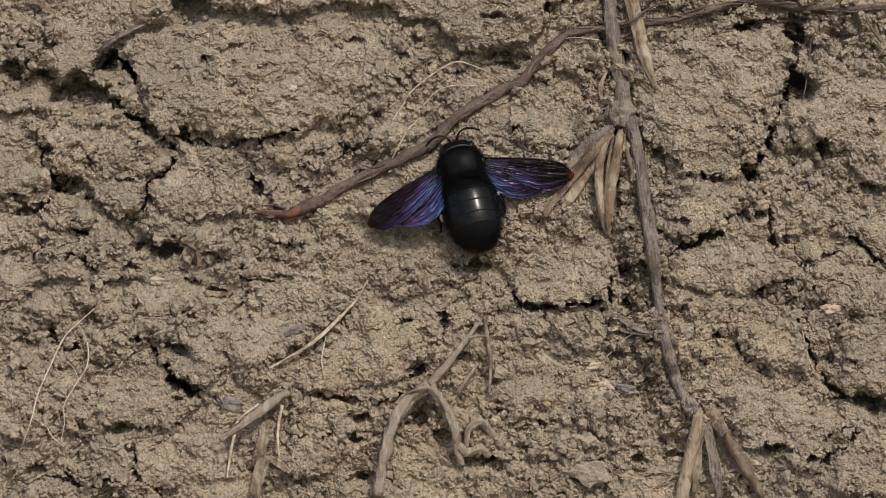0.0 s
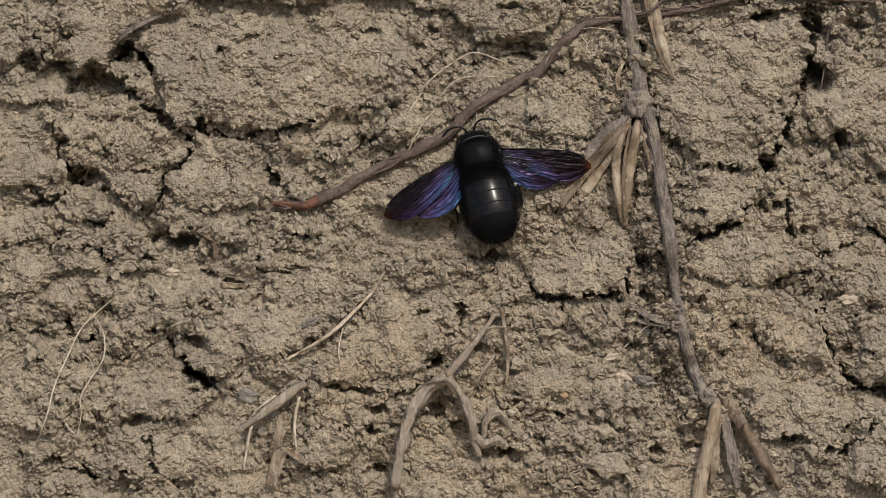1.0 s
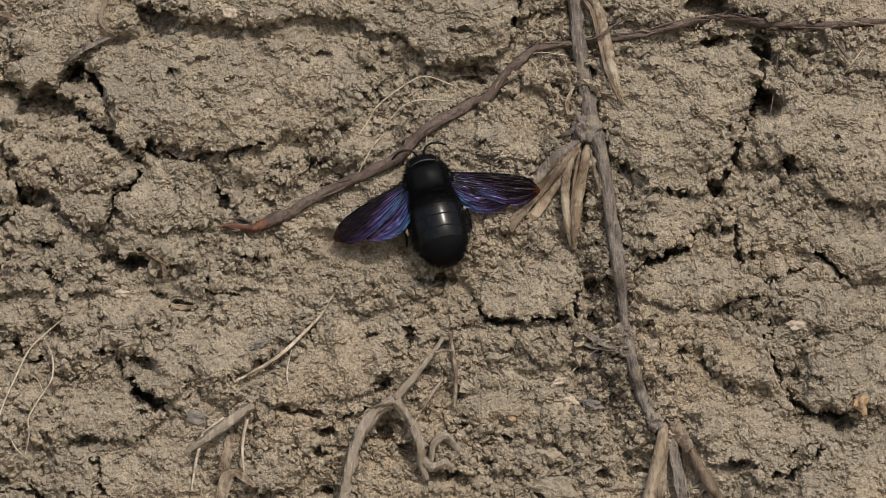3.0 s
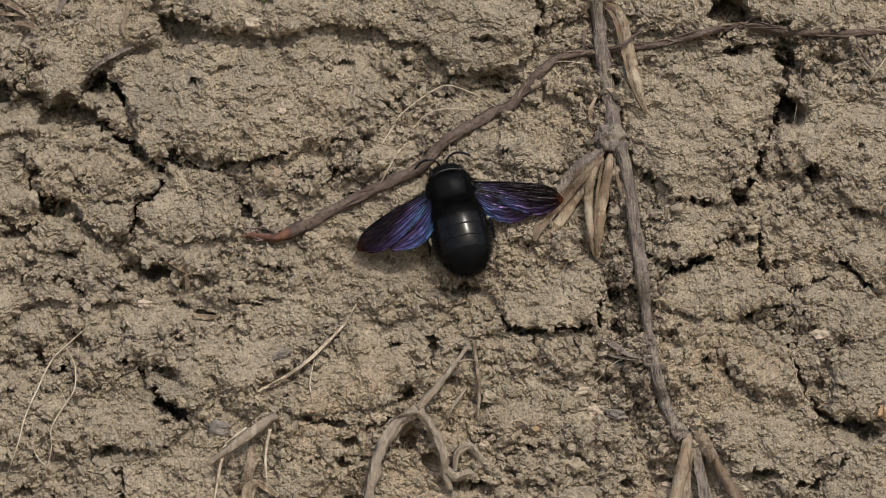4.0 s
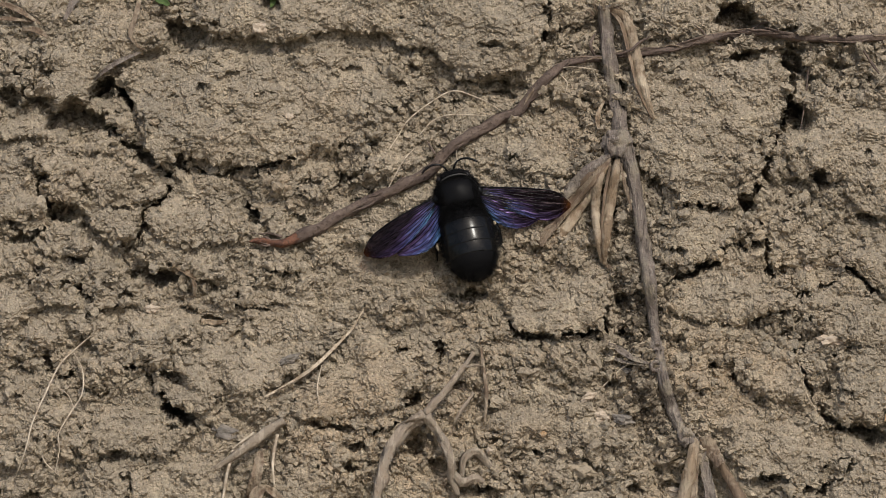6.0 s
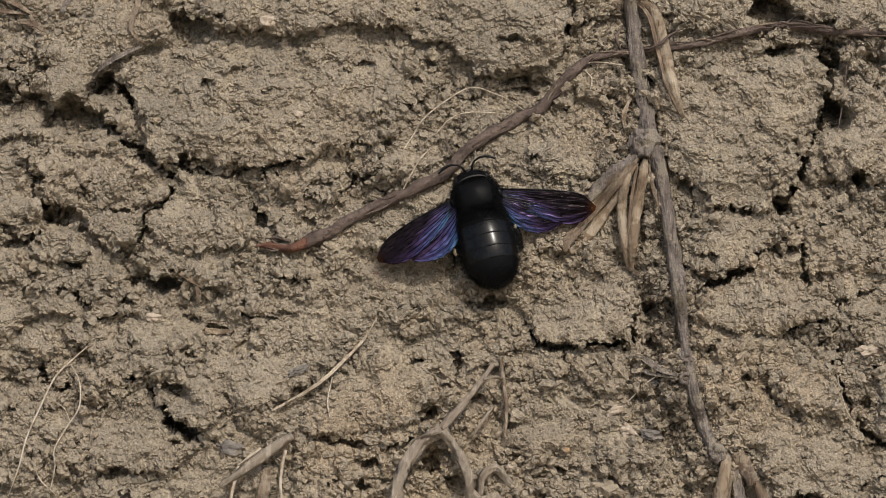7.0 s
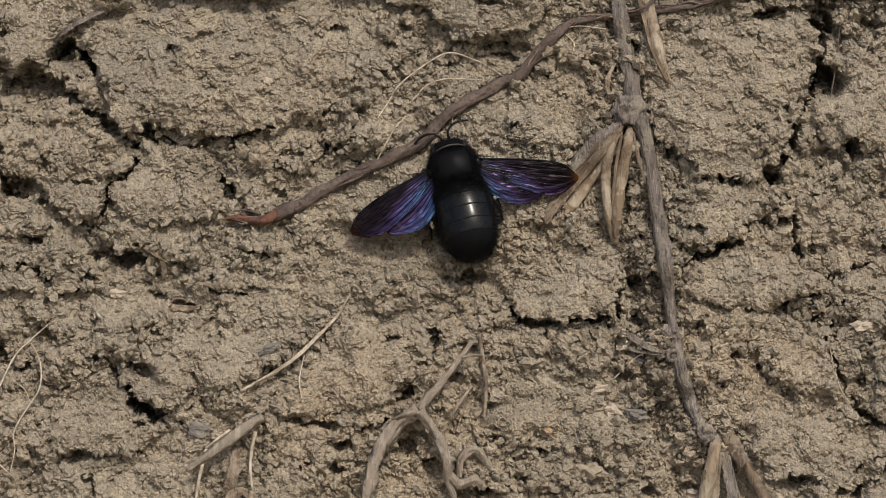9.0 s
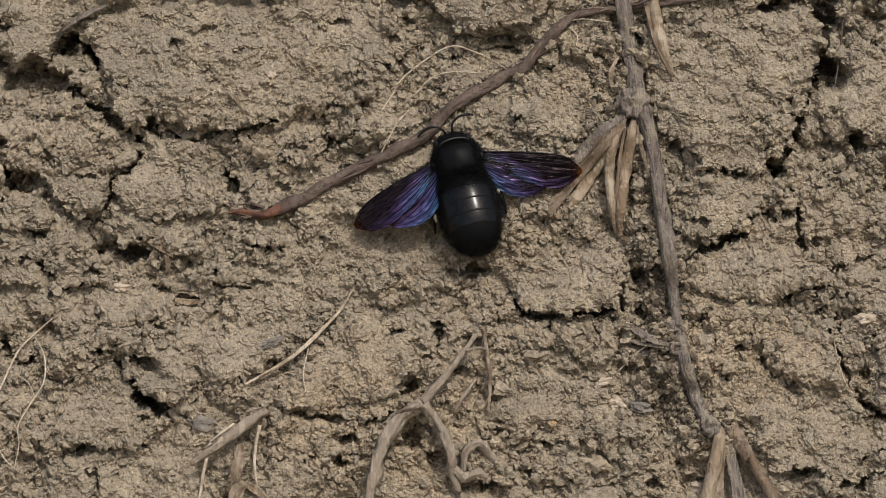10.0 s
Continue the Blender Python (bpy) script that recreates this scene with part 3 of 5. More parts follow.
plate(2.0, 0.6, (70.3, 31.8), (74.8, 32.6), (80.5, 33.0), (96.2, 32.1), (95.3, 6.5), (84.7, 6.5), (80.9, 8.0), (77.4, 12.4), (73.9, 15.1), (72.1, 12.0), (68.8, 13.0), (67.2, 17.1), (65.8, 22.1), (67.5, 24.0), (71.1, 24.7))
plate(2.8, 0.5, (58.3, 59.4), (59.7, 48.8), (62.2, 46.4), (69.5, 45.0), (74.0, 44.0), (80.6, 44.5), (80.0, 47.4), (76.7, 51.6), (76.7, 59.4))
plate(1.8, 0.5, (77.6, 49.8), (81.0, 51.0), (80.9, 47.4), (79.7, 46.8))
plate(1.8, 0.5, (81.8, 41.4), (96.5, 41.4), (96.2, 33.0), (85.0, 34.2), (81.2, 37.8))
plate(2.0, 0.5, (34.7, 59.4), (50.6, 59.4), (51.5, 45.0), (50.9, 42.8), (46.9, 43.5), (40.2, 45.0))
plate(1.4, 0.5, (66.0, 36.6), (72.7, 35.4), (71.5, 33.0), (68.6, 30.7), (65.9, 32.4))
plate(1.5, 0.6, (41.9, 6.5), (50.8, 7.1), (59.7, 5.9), (57.9, 2.4), (54.0, 0.1), (51.9, -2.8), (46.7, -4.3), (41.7, -3.4))
plate(1.1, 0.5, (60.2, 4.8), (68.6, 5.4), (74.1, 2.4), (70.6, -3.4), (63.9, -4.5), (59.5, -1.0))
plate(1.6, 0.5, (43.9, -7.1), (51.5, -4.8), (62.2, -5.5), (65.1, -10.3), (62.0, -13.8), (55.9, -16.1), (49.3, -15.5), (42.7, -12.6))
plate(1.3, 0.5, (69.9, -8.0), (79.4, -6.8), (85.9, -11.5), (94.7, -11.5), (94.5, -18.4), (77.9, -19.7), (68.1, -16.1), (68.2, -11.5))
plate(1.5, 0.5, (76.2, 0.1), (95.3, 4.8), (94.8, -9.1), (84.3, -9.7), (80.5, -5.7), (77.2, -3.4))
plate(1.2, 0.5, (55.9, -18.4), (68.0, -18.4), (68.3, -27.5), (67.7, -32.0), (60.0, -29.8), (55.7, -24.1))
plate(1.6, 0.5, (76.2, -20.9), (94.5, -17.2), (93.9, -34.9), (83.5, -35.7), (78.6, -34.1), (74.4, -34.5), (76.0, -28.6))
plate(1.7, 0.5, (55.6, -32.6), (67.6, -33.8), (72.2, -34.3), (73.8, -40.0), (72.3, -45.6), (70.5, -51.8), (62.9, -47.9), (56.4, -45.8), (53.8, -40.0))
plate(1.8, 0.5, (74.6, -42.8), (78.4, -41.1), (93.7, -41.1), (93.2, -55.7), (73.6, -55.7))
plate(1.8, 0.5, (9.3, -8.2), (19.5, -6.8), (30.4, -7.4), (33.6, -11.5), (31.8, -15.8), (28.5, -17.9), (21.6, -17.9), (13.4, -17.2), (10.8, -13.8))
plate(1.0, 0.4, (7.3, -29.8), (19.4, -28.6), (28.1, -32.0), (33.5, -40.0), (19.3, -41.1), (8.3, -38.8))
plate(1.0, 0.4, (12.8, -18.4), (29.4, -18.9), (29.3, -26.4), (19.4, -27.5), (11.7, -24.1))
plate(1.0, 0.4, (36.3, 8.3), (41.9, 7.1), (41.7, -2.2), (40.1, -3.4), (39.1, 4.8))
plate(1.0, 0.4, (10.8, 24.7), (24.2, 28.3), (29.8, 21.2), (19.6, 13.0), (11.8, 16.5))
plate(1.3, 0.5, (-2.6, -18.4), (6.2, -17.2), (7.3, -21.8), (0.7, -22.9))
plate(0.9, 0.4, (-16.1, 10.6), (-2.7, 11.2), (-4.9, 8.3), (-13.8, 4.8), (-18.3, 5.9))
plate(1.6, 0.5, (30.1, -52.3), (50.9, -50.1), (51.8, -59.0), (30.0, -59.0))
plate(1.3, 0.5, (-15.7, -51.2), (6.1, -51.2), (5.0, -59.0), (-15.7, -59.0))
plate(1.4, 0.5, (-53.9, -50.1), (-38.6, -51.2), (-37.4, -59.0), (-53.7, -59.0))
plate(1.7, 0.6, (-93.8, 1.3), (-84.3, 0.1), (-82.0, -3.9), (-82.5, -5.9), (-93.6, -6.3))
plate(1.6, 0.5, (-80.9, -2.4), (-73.7, -3.4), (-70.3, -6.8), (-74.7, -8.6), (-80.2, -6.8))
plate(1.5, 0.5, (-64.6, -13.8), (-58.5, -12.6), (-53.5, -17.2), (-54.4, -22.9), (-61.1, -22.9), (-63.9, -18.4))
plate(1.5, 0.5, (-80.1, -13.8), (-75.6, -13.8), (-74.9, -19.5), (-81.0, -20.6), (-84.3, -18.4))
plate(1.4, 0.5, (-70.1, -13.8), (-65.1, -14.3), (-64.4, -19.5), (-69.9, -20.6))
crumbly(8, 5, (-77.0, -4.5))
crumbly(9, 8, (-78.7, -24.1))
crumbly(9, 7, (-76.0, -41.1))
crumbly(12, 6, (-33.7, -3.4))
crumbly(13, 5, (21.6, -22.9))
crumbly(9, 8, (-18.0, -42.2))
crumbly(8, 6, (8.3, -43.4))
crumbly(9, 5, (72.7, 37.8))
crumbly(5, 18, (34.7, -29.8))
crumbly(10, 6, (63.6, -16.1))
crumbly(7, 6, (73.2, -32.0))
crumbly(8, 5, (61.0, 16.5))
crumbly(9, 6, (-9.4, 27.1))
crumbly(8, 5, (-16.1, 14.1))
crumbly(9, 6, (19.5, -1.0))
crumbly(8, 6, (41.5, -20.6))
crumbly(8, 5, (-69.6, 13.0))
crumbly(7, 5, (-83.8, 37.8))
crumbly(9, 5, (-51.2, 45.0))
crumbly(10, 7, (16.0, -45.6))
crumbly(7, 5, (65.3, 8.3))
crumbly(8, 6, (-64.3, -24.1))


def line_distance(x, y, line):
    """Distance to a broken line, and the signed height over it (above: plus), at the points of a grid."""
    best, side, share = np.full(x.shape, 1e9), np.zeros(x.shape), np.zeros(x.shape)
    total = len(line) - 1
    for k, ((ax, ay), (bx, by)) in enumerate(zip(line, line[1:])):
        dx, dy = bx - ax, by - ay
        u = np.clip(((x - ax) * dx + (y - ay) * dy) / (dx * dx + dy * dy), 0, 1)
        d = np.hypot(x - ax - u * dx, y - ay - u * dy)
        near = d < best
        best = np.where(near, d, best)
        side = np.where(near, (y - ay - u * dy), side)
        share = np.where(near, (k + u) / total, share)
    return best, side, share


def spaced(low, high, step, reach):
    """Even steps from low to high, then ever wider ones as far as reach on both sides."""
    mid = list(np.arange(low, high + step / 2, step))
    out, d, x = [], step, 0.0
    while x < reach:
        d *= 1.25
        x += d
        out.append(x)
    return np.array([low - v for v in out[::-1]] + mid + [mid[-1] + v for v in out])


STEP = 0.172
US, VS = spaced(-97, 94, STEP, 60000), spaced(-64, 56, STEP, 60000)


def outline_depth(x, y, outline):
    """Distance inside (plus) or outside (minus) a closed outline, at the points of a grid."""
    d, _, _ = line_distance(x, y, outline + outline[:1])
    inside = np.zeros(x.shape, dtype=bool)
    for (ax, ay), (bx, by) in zip(outline, outline[1:] + outline[:1]):
        if ay != by:
            inside ^= ((ay > y) != (by > y)) & (x < (bx - ax) * (y - ay) / (by - ay) + ax)
    return np.where(inside, d, -d)


def relief():
    """Height of the bank's skin over its plane, how far its crumbs hang down and sideways, in millimetres, and how loose it is."""
    fine_u = slice(int(np.searchsorted(US, -110)), int(np.searchsorted(US, 108)))
    fine_v = slice(int(np.searchsorted(VS, -76)), int(np.searchsorted(VS, 70)))
    x, y = np.meshgrid(US, VS)
    far = np.maximum(np.abs(x) / 130, np.abs(y) / 100)
    h = 1.5 * fbm(x / 55, y / 45, 11, 2) + np.where(far > 1, np.minimum(40, 6 * (far - 1)) * fbm(x / 700, y / 700, 5, 3), 0)
    near = (fine_v, fine_u)
    x, y = x[near], y[near]
    bend_x, bend_y = 0.7 * fbm(x / 5, y / 5, 21, 2), 0.7 * fbm(x / 5, y / 5, 41, 2)
    knead_x, knead_y = 0.34 * fbm(x / 1.5, y / 1.5, 31, 2, 0.6), 0.34 * fbm(x / 1.5, y / 1.5, 51, 2, 0.6)
    # clod rims are scalloped by the crumbs that make them up
    f1, f2, who = cells(x / 1.9, y / 1.9, 231)
    scallop = 0.9 * (who - 0.5) * ease((f2 - f1) / 0.25)
    wx, wy = x + bend_x + knead_x, y + bend_y + knead_y
    g, calm = np.zeros(x.shape), np.zeros(x.shape)
    ku, kv = US[fine_u], VS[fine_v]

    def around(line, reach):
        """The window of the grid round some places."""
        xs, ys = [p[0] for p in line], [p[1] for p in line]
        return (slice(int(np.searchsorted(kv, min(ys) - reach)), int(np.searchsorted(kv, max(ys) + reach))),
                slice(int(np.searchsorted(ku, min(xs) - reach)), int(np.searchsorted(ku, max(xs) + reach))))

    for height, dome, outline in PLATES:
        k = around(outline, 3)
        d = outline_depth(wx[k], wy[k], outline) + scallop[k]
        ys = [p[1] for p in outline]
        # a clod leans out at its foot and runs into the bank at its head
        lean = 0.7 + 0.9 * ease((max(ys) - wy[k]) / (max(ys) - min(ys)) * 1.15)
        top = height * lean * (0.75 * ease((d + 0.35) / 0.8) + 0.25 * ease(d / 3)) + dome * ease((d - 0.5) / 9)
        g[k] = np.maximum(g[k], top)
        calm[k] = np.maximum(calm[k], ease((d - 0.6) / 2.2))
    # humps, and steps where flakes have spalled off
    g += 0.7 * fbm(wx / 12, wy / 10, 241, 2) + 0.22 * fbm(wx / 3.5, wy / 3.2, 245, 2)
    spall = fbm(wx / 8.5, wy / 7.5, 251, 3)
    for level, step in ((-0.42, 0.5), (-0.1, 0.6), (0.22, 0.55), (0.5, 0.45)):
        g += step * ease((spall + 0.12 * scallop - level) / 0.09) - 0.27
    # between the plates: crumbling clods and granules
    rough = (0.2 + 0.8 * ease(0.5 + 1.6 * fbm(x / 12, y / 9, 71, 2))) * (1 - 0.92 * calm)
    for rx, ry, (cx, cy) in CRUMBLY:
        k = around([(cx, cy)], 1.3 * max(rx, ry))
        rough[k] = np.maximum(rough[k], 0.95 * ease((1.15 - np.hypot((x[k] - cx) / rx, (y[k] - cy) / ry)) * 2.5 + 0.6 * gnoise(x[k] / 4, y[k] / 4, 271)))
    f1, f2, who = cells(wx / 5.2, wy / 4.8, 81)
    g += (0.04 + 0.96 * rough) * (1.1 * (who - 0.4) * ease((f2 - f1) / 0.14) + 0.6 * (0.5 - f1 * f1) - 0.6 * (1 - ease((f2 - f1) / 0.12)) * (who > 0.45))
    for scale, seed, size, some, even, twist in ((2.7, 91, 1.15, 0.2, 0.03, 1.0), (1.5, 95, 0.6, 0.3, 0.06, 0.6)):
        f1, f2, who = cells((x + twist * (wx - x)) / scale, (y + twist * (wy - y)) / scale, seed)
        cap = np.sqrt(np.clip(1 - 1.6 * f1 * f1, 0, 1)) * ease((f2 - f1) / 0.2)
        g += (even + (1 - even) * rough) * size * (cap * ease((who - some) * 6) * (0.4 + 0.8 * who) - 0.3)
    # grains that stand on the surface one by one
    for scale, seed, size, some, even in ((1.25, 97, 0.22, 0.6, 0.4), (0.85, 99, 0.21, 0.4, 0.5), (0.55, 103, 0.17, 0.15, 0.8)):
        f1, f2, who = cells(x / scale, y / scale, seed)
        g += (even + (1 - even) * rough) * size * np.sqrt(np.clip(1 - (f1 / (0.25 + 0.25 * who)) ** 2, 0, 1)) * (who > some)
    # small pits
    f1, f2, who = cells(x / 4.0 + 0.25 * fbm(x, y, 141, 2), y / 3.4 + 0.25 * fbm(x, y, 145, 2), 105)
    g -= (0.45 + 0.9 * rough) * 1.5 * ease((0.24 - f1) / 0.1) * (who < 0.16)
    for scale, seed, size, even in ((1.7, 211, 0.24, 0.35), (0.8, 221, 0.18, 0.6)):
        g += (even + (1 - even) * rough) * size * chips(x / scale + 0.4 * knead_x / scale, y / scale + 0.4 * knead_y / scale, seed)
    g += 0.08 * fbm(wx / 2.0, wy / 2.0, 111, 4, 0.6)
    # hairline cracks on the plates
    f1, f2, who = cells(wx / 8.5 + 0.5, wy / 9.5, 201)
    g -= 0.5 * ease(1 - (f2 - f1) / 0.04) * ease(2.2 * gnoise(x / 7, y / 7, 205) - 0.1)
    ragged_x, ragged_y = 0.5 * fbm(x / 2.0, y / 2.0, 191, 3), 0.5 * fbm(x / 2.0, y / 2.0, 195, 3)
    for width, depth, line in CRACKS:
        k = around(line, 8)
        d, side, share = line_distance(wx[k] + ragged_x[k], wy[k] + ragged_y[k], line)
        w = width * 0.6 * np.clip(0.75 + 0.8 * fbm(wx[k] / 3.2, wy[k] / 3.2, 121, 2), 0.15, 1.5) * (0.45 + 0.55 * ease(share * 6) * ease((1 - share) * 6)) + 0.25 * scallop[k]
        w = w * (0.6 + 0.4 * ease(0.6 + 1.6 * gnoise(wx[k] / 4.5, wy[k] / 4.5, 125)))
        g[k] -= 1.22 * depth * ease((1.25 - d / np.maximum(w, 0.12)) / 0.8)
    for rx, ry, turn, depth, (cx, cy) in HOLLOWS:
        c, s = math.cos(radians(turn)), math.sin(radians(turn))
        k = around([(cx, cy)], 1.6 * max(rx, ry) + 3)
        u, v = ((wx[k] - cx) * c + (wy[k] - cy) * s) / rx, (-(wx[k] - cx) * s + (wy[k] - cy) * c) / ry
        r = np.hypot(u, v) + 0.2 * gnoise(wx[k] / 1.7, wy[k] / 1.7, 131) + 0.35 * scallop[k] / min(rx, ry)
        clod = cells(wx[k] / 2.0, wy[k] / 1.7, 161)
        floor = 1.1 + 0.5 * np.clip(v, -1, 1) - 0.3 * np.sqrt(np.clip(1 - clod[0] ** 2, 0, 1)) * clod[2]
        g[k] -= 0.75 * depth * floor * ease((1.15 - r) / 0.4)
    edge = ease(6 - 6 * np.maximum(np.abs(x) / 108, np.abs(y + 3) / 72))
    h[near] += g * edge
    # crumbs hang over to below, and steep walls are ragged in depth
    hang, sway = DROOP * h * (far < 1), np.zeros(h.shape)
    steep = ease(np.hypot(*np.gradient(g)) / STEP / 2 - 0.6)
    hang[near] += 0.13 * np.clip(g, -1.2, 3) * edge + 0.5 * steep * fbm(x / 1.6 + g / 3.1, y / 1.6 - g / 2.7, 171, 2, 0.6) * edge
    sway[near] = 0.5 * steep * fbm(x / 1.6 - g / 2.9, y / 1.6 + g / 3.3, 181, 2, 0.6) * edge
    loose = np.zeros(h.shape)
    loose[near] = rough * edge * (g > -0.6)
    return h, hang, sway, loose


H, HANG, SWAY, LOOSE = relief()


def skin(s, t):
    """The bank's height at a place of the plan."""
    i, j = int(np.clip(np.searchsorted(US, s), 1, len(US) - 1)), int(np.clip(np.searchsorted(VS, t), 1, len(VS) - 1))
    return float(H[max(j - 2, 0):j + 3, max(i - 2, 0):i + 3].max())


FOOT, BROW = -640.0, 520.0


def build_ground():
    u, v = np.meshgrid(US, VS)
    u, v = u + SWAY, v - HANG
    on = np.clip(v, FOOT, BROW)
    over = v - on
    c, s = math.cos(radians(SLOPE)), math.sin(radians(SLOPE))
    bend = np.clip(np.abs(over) / 60, 0, 1)
    ny, nz = -s * (1 - bend), c * (1 - bend) + bend
    y, z = on * c + over + H * ny, on * s + H * nz
    co = np.stack([u, y, z], -1).reshape(-1, 3) * 0.001 + np.array(CENTRE)
    rows, cols = u.shape
    i = (np.arange(rows - 1)[:, None] * cols + np.arange(cols - 1)).reshape(-1)
    quads = np.stack([i, i + 1, i + cols + 1, i + cols], -1).astype(np.int32)
    me = bpy.data.meshes.new("ground")
    me.vertices.add(len(co))
    me.vertices.foreach_set("co", co.astype(np.float32).reshape(-1))
    me.loops.add(quads.size)
    me.loops.foreach_set("vertex_index", quads.reshape(-1))
    me.polygons.add(len(quads))
    me.polygons.foreach_set("loop_start", np.arange(0, quads.size, 4, dtype=np.int32))
    me.update(calc_edges=True)
    me.polygons.foreach_set("use_smooth", np.zeros(len(quads), dtype=bool))
    me.materials.append(SOIL)
    return tagged(new("ground", me), "dry cracked brown clay of an eroded earth bank", "ground", kind="structure")


build_ground()


# ---- builders ----
def mesh_of(name, verts, faces, mat, smooth=True):
    me = bpy.data.meshes.new(name)
    me.from_pydata(verts, [], faces)
    me.materials.append(mat)
    if smooth:
        me.polygons.foreach_set("use_smooth", [True] * len(me.polygons))
    me.update()
    return me


def thing(name, s, t, h, label, category, group=""):
    """An Empty on the bank that carries a thing's parts; its parts are drawn in millimetres of the plan."""
    ob = new(name)
    ob.empty_display_size = 0.005
    ob.matrix_world = BANK @ Matrix.Translation(Vector((s, t, h)) * 0.001)
    return tagged(ob, label, category, group)


def part(name, me, parent, label="", m=None):
    ob = new(name, me)
    ob.parent = parent
    if m:
        ob.matrix_basis = m
    return tagged(ob, label)


def on_bank(line, lift=0.0):
    """Plan points with a height over the skin made absolute; a third number adds to the lift."""
    out = []
    for p in line:
        h = skin(p[0], p[1]) + lift + (p[2] if len(p) > 2 else 0)
        out.append(Vector((p[0], p[1] - DROOP * h, h)))
    return out


def glide(points, steps):
    """A smooth curve through points (Catmull-Rom), steps to a span."""
    pts = [points[0] * 2 - points[1]] + list(points) + [points[-1] * 2 - points[-2]]
    out = []
    for k in range(1, len(pts) - 2):
        p0, p1, p2, p3 = pts[k - 1:k + 3]
        for i in range(steps):
            u = i / steps
            out.append(0.5 * (2 * p1 + (p2 - p0) * u + (2 * p0 - 5 * p1 + 4 * p2 - p3) * u * u + (3 * p1 - p0 - 3 * p2 + p3) * u ** 3))
    return out + [points[-1].copy()]


def spread(values, n):
    return [float(v) for v in np.interp(np.linspace(0, 1, n), np.linspace(0, 1, len(values)), values)]


def tube(points, radii, sides=10, steps=8, ridges=0.0, wobble=0.12, seed=0, origin=None):
    """Verts and faces, in metres, of a tapering rod through points in millimetres."""
    line = glide(points, steps)
    r = spread(radii, len(line))
    origin = origin or Vector((0, 0, 0))
    verts, faces = [], []
    ref = Vector((0.13, 0.31, 0.94))
    for k, p in enumerate(line):
        way = (line[min(k + 1, len(line) - 1)] - line[max(k - 1, 0)]).normalized()
        side = way.cross(ref).normalized()
        up = side.cross(way)
        for i in range(sides):
            a = 2 * math.pi * i / sides
            n = noise.noise(Vector((p.x * 0.35 + seed, p.y * 0.35, i * 1.7)))
            q = r[k] * (1 + wobble * n + ridges * math.cos(a * sides / 2))
            verts.append((p + side * q * math.cos(a) + up * q * math.sin(a) - origin) * 0.001)
    for k in range(len(line) - 1):
        for i in range(sides):
            j = (i + 1) % sides
            faces.append((k * sides + i, k * sides + j, (k + 1) * sides + j, (k + 1) * sides + i))
    faces.append(tuple(range(sides))[::-1])
    faces.append(tuple((len(line) - 1) * sides + i for i in range(sides)))
    return verts, faces


def ribbon(points, widths, fold=0.25, twist=(0, 0), ribs=5, thick=0.12, steps=7, origin=None, seed=0):
    """Verts and faces of a dry blade: a lengthwise-ribbed strip of some thickness, folded along its middle."""
    line = glide(points, steps)
    w, tw = spread(widths, len(line)), spread(twist, len(line))
    origin = origin or Vector((0, 0, 0))
    top, n = [], 2 * ribs + 1
    under = []
    for k, p in enumerate(line):
        way = (line[min(k + 1, len(line) - 1)] - line[max(k - 1, 0)]).normalized()
        side = way.cross(Vector((0, 0, 1))).normalized()
        up = side.cross(way)
        c, s = math.cos(radians(tw[k])), math.sin(radians(tw[k]))
        side, up = side * c + up * s, up * c - side * s
        for i in range(n):
            v = 2 * i / (n - 1) - 1
            edge = 1 + 0.2 * noise.noise(Vector((k * 0.4, v * 2, seed))) + 0.12 * noise.noise(Vector((k * 1.3, v * 2, seed)))
            q = p + side * (v * w[k] * 0.5 * edge) + up * (v * v * w[k] * fold + 0.1 * (i % 2) + 0.16 * noise.noise(Vector((k * 0.22, v * 1.5, seed + 3))))
            top.append((q - origin) * 0.001)
            under.append((q - up * thick - origin) * 0.001)
    m = len(top)
    faces = []
    for k in range(len(line) - 1):
        for i in range(n - 1):
            a = k * n + i
            faces.append((a, a + 1, a + n + 1, a + n))
            faces.append((m + a, m + a + n, m + a + n + 1, m + a + 1))
        a, b = k * n, k * n + n - 1
        faces.append((a, a + n, m + a + n, m + a))
        faces.append((b, m + b, m + b + n, b + n))
    e = (len(line) - 1) * n
    for i in range(n - 1):
        faces.append((i, m + i, m + i + 1, i + 1))
        faces.append((e + i, e + i + 1, m + e + i + 1, m + e + i))
    return top + under, faces


def kinked(points, seed, size=0.22):
    """The same line with small uneven bends between its points."""
    rng, out = random.Random(seed), [points[0]]
    for a, b in zip(points, points[1:]):
        n = max(1, int((b - a).length / 1.6))
        for k in range(1, n + 1):
            out.append(a.lerp(b, k / n) + (Vector((rng.gauss(0, size), rng.gauss(0, size), rng.gauss(0, size * 0.5))) if k < n else Vector((0, 0, 0))))
    return out


def rod_thing(name, mat, line, radii, label, category, lift=0.0, sides=10, steps=8, ridges=0.0, wobble=0.12, group="", kinks=0.0):
    """A thing that is one rod lying along the bank."""
    pts = glide(on_bank(line, lift), 3)
    if kinks:
        pts = kinked(pts, int(abs(pts[0].x) * 10), kinks)
    o = pts[0]
    v, f = tube(pts, radii, sides, steps, ridges, wobble, seed=o.x, origin=o)
    ob = new(name, mesh_of(name, v, f, mat))
    ob.matrix_world = BANK @ Matrix.Translation(o * 0.001)
    return tagged(ob, label, category, group)


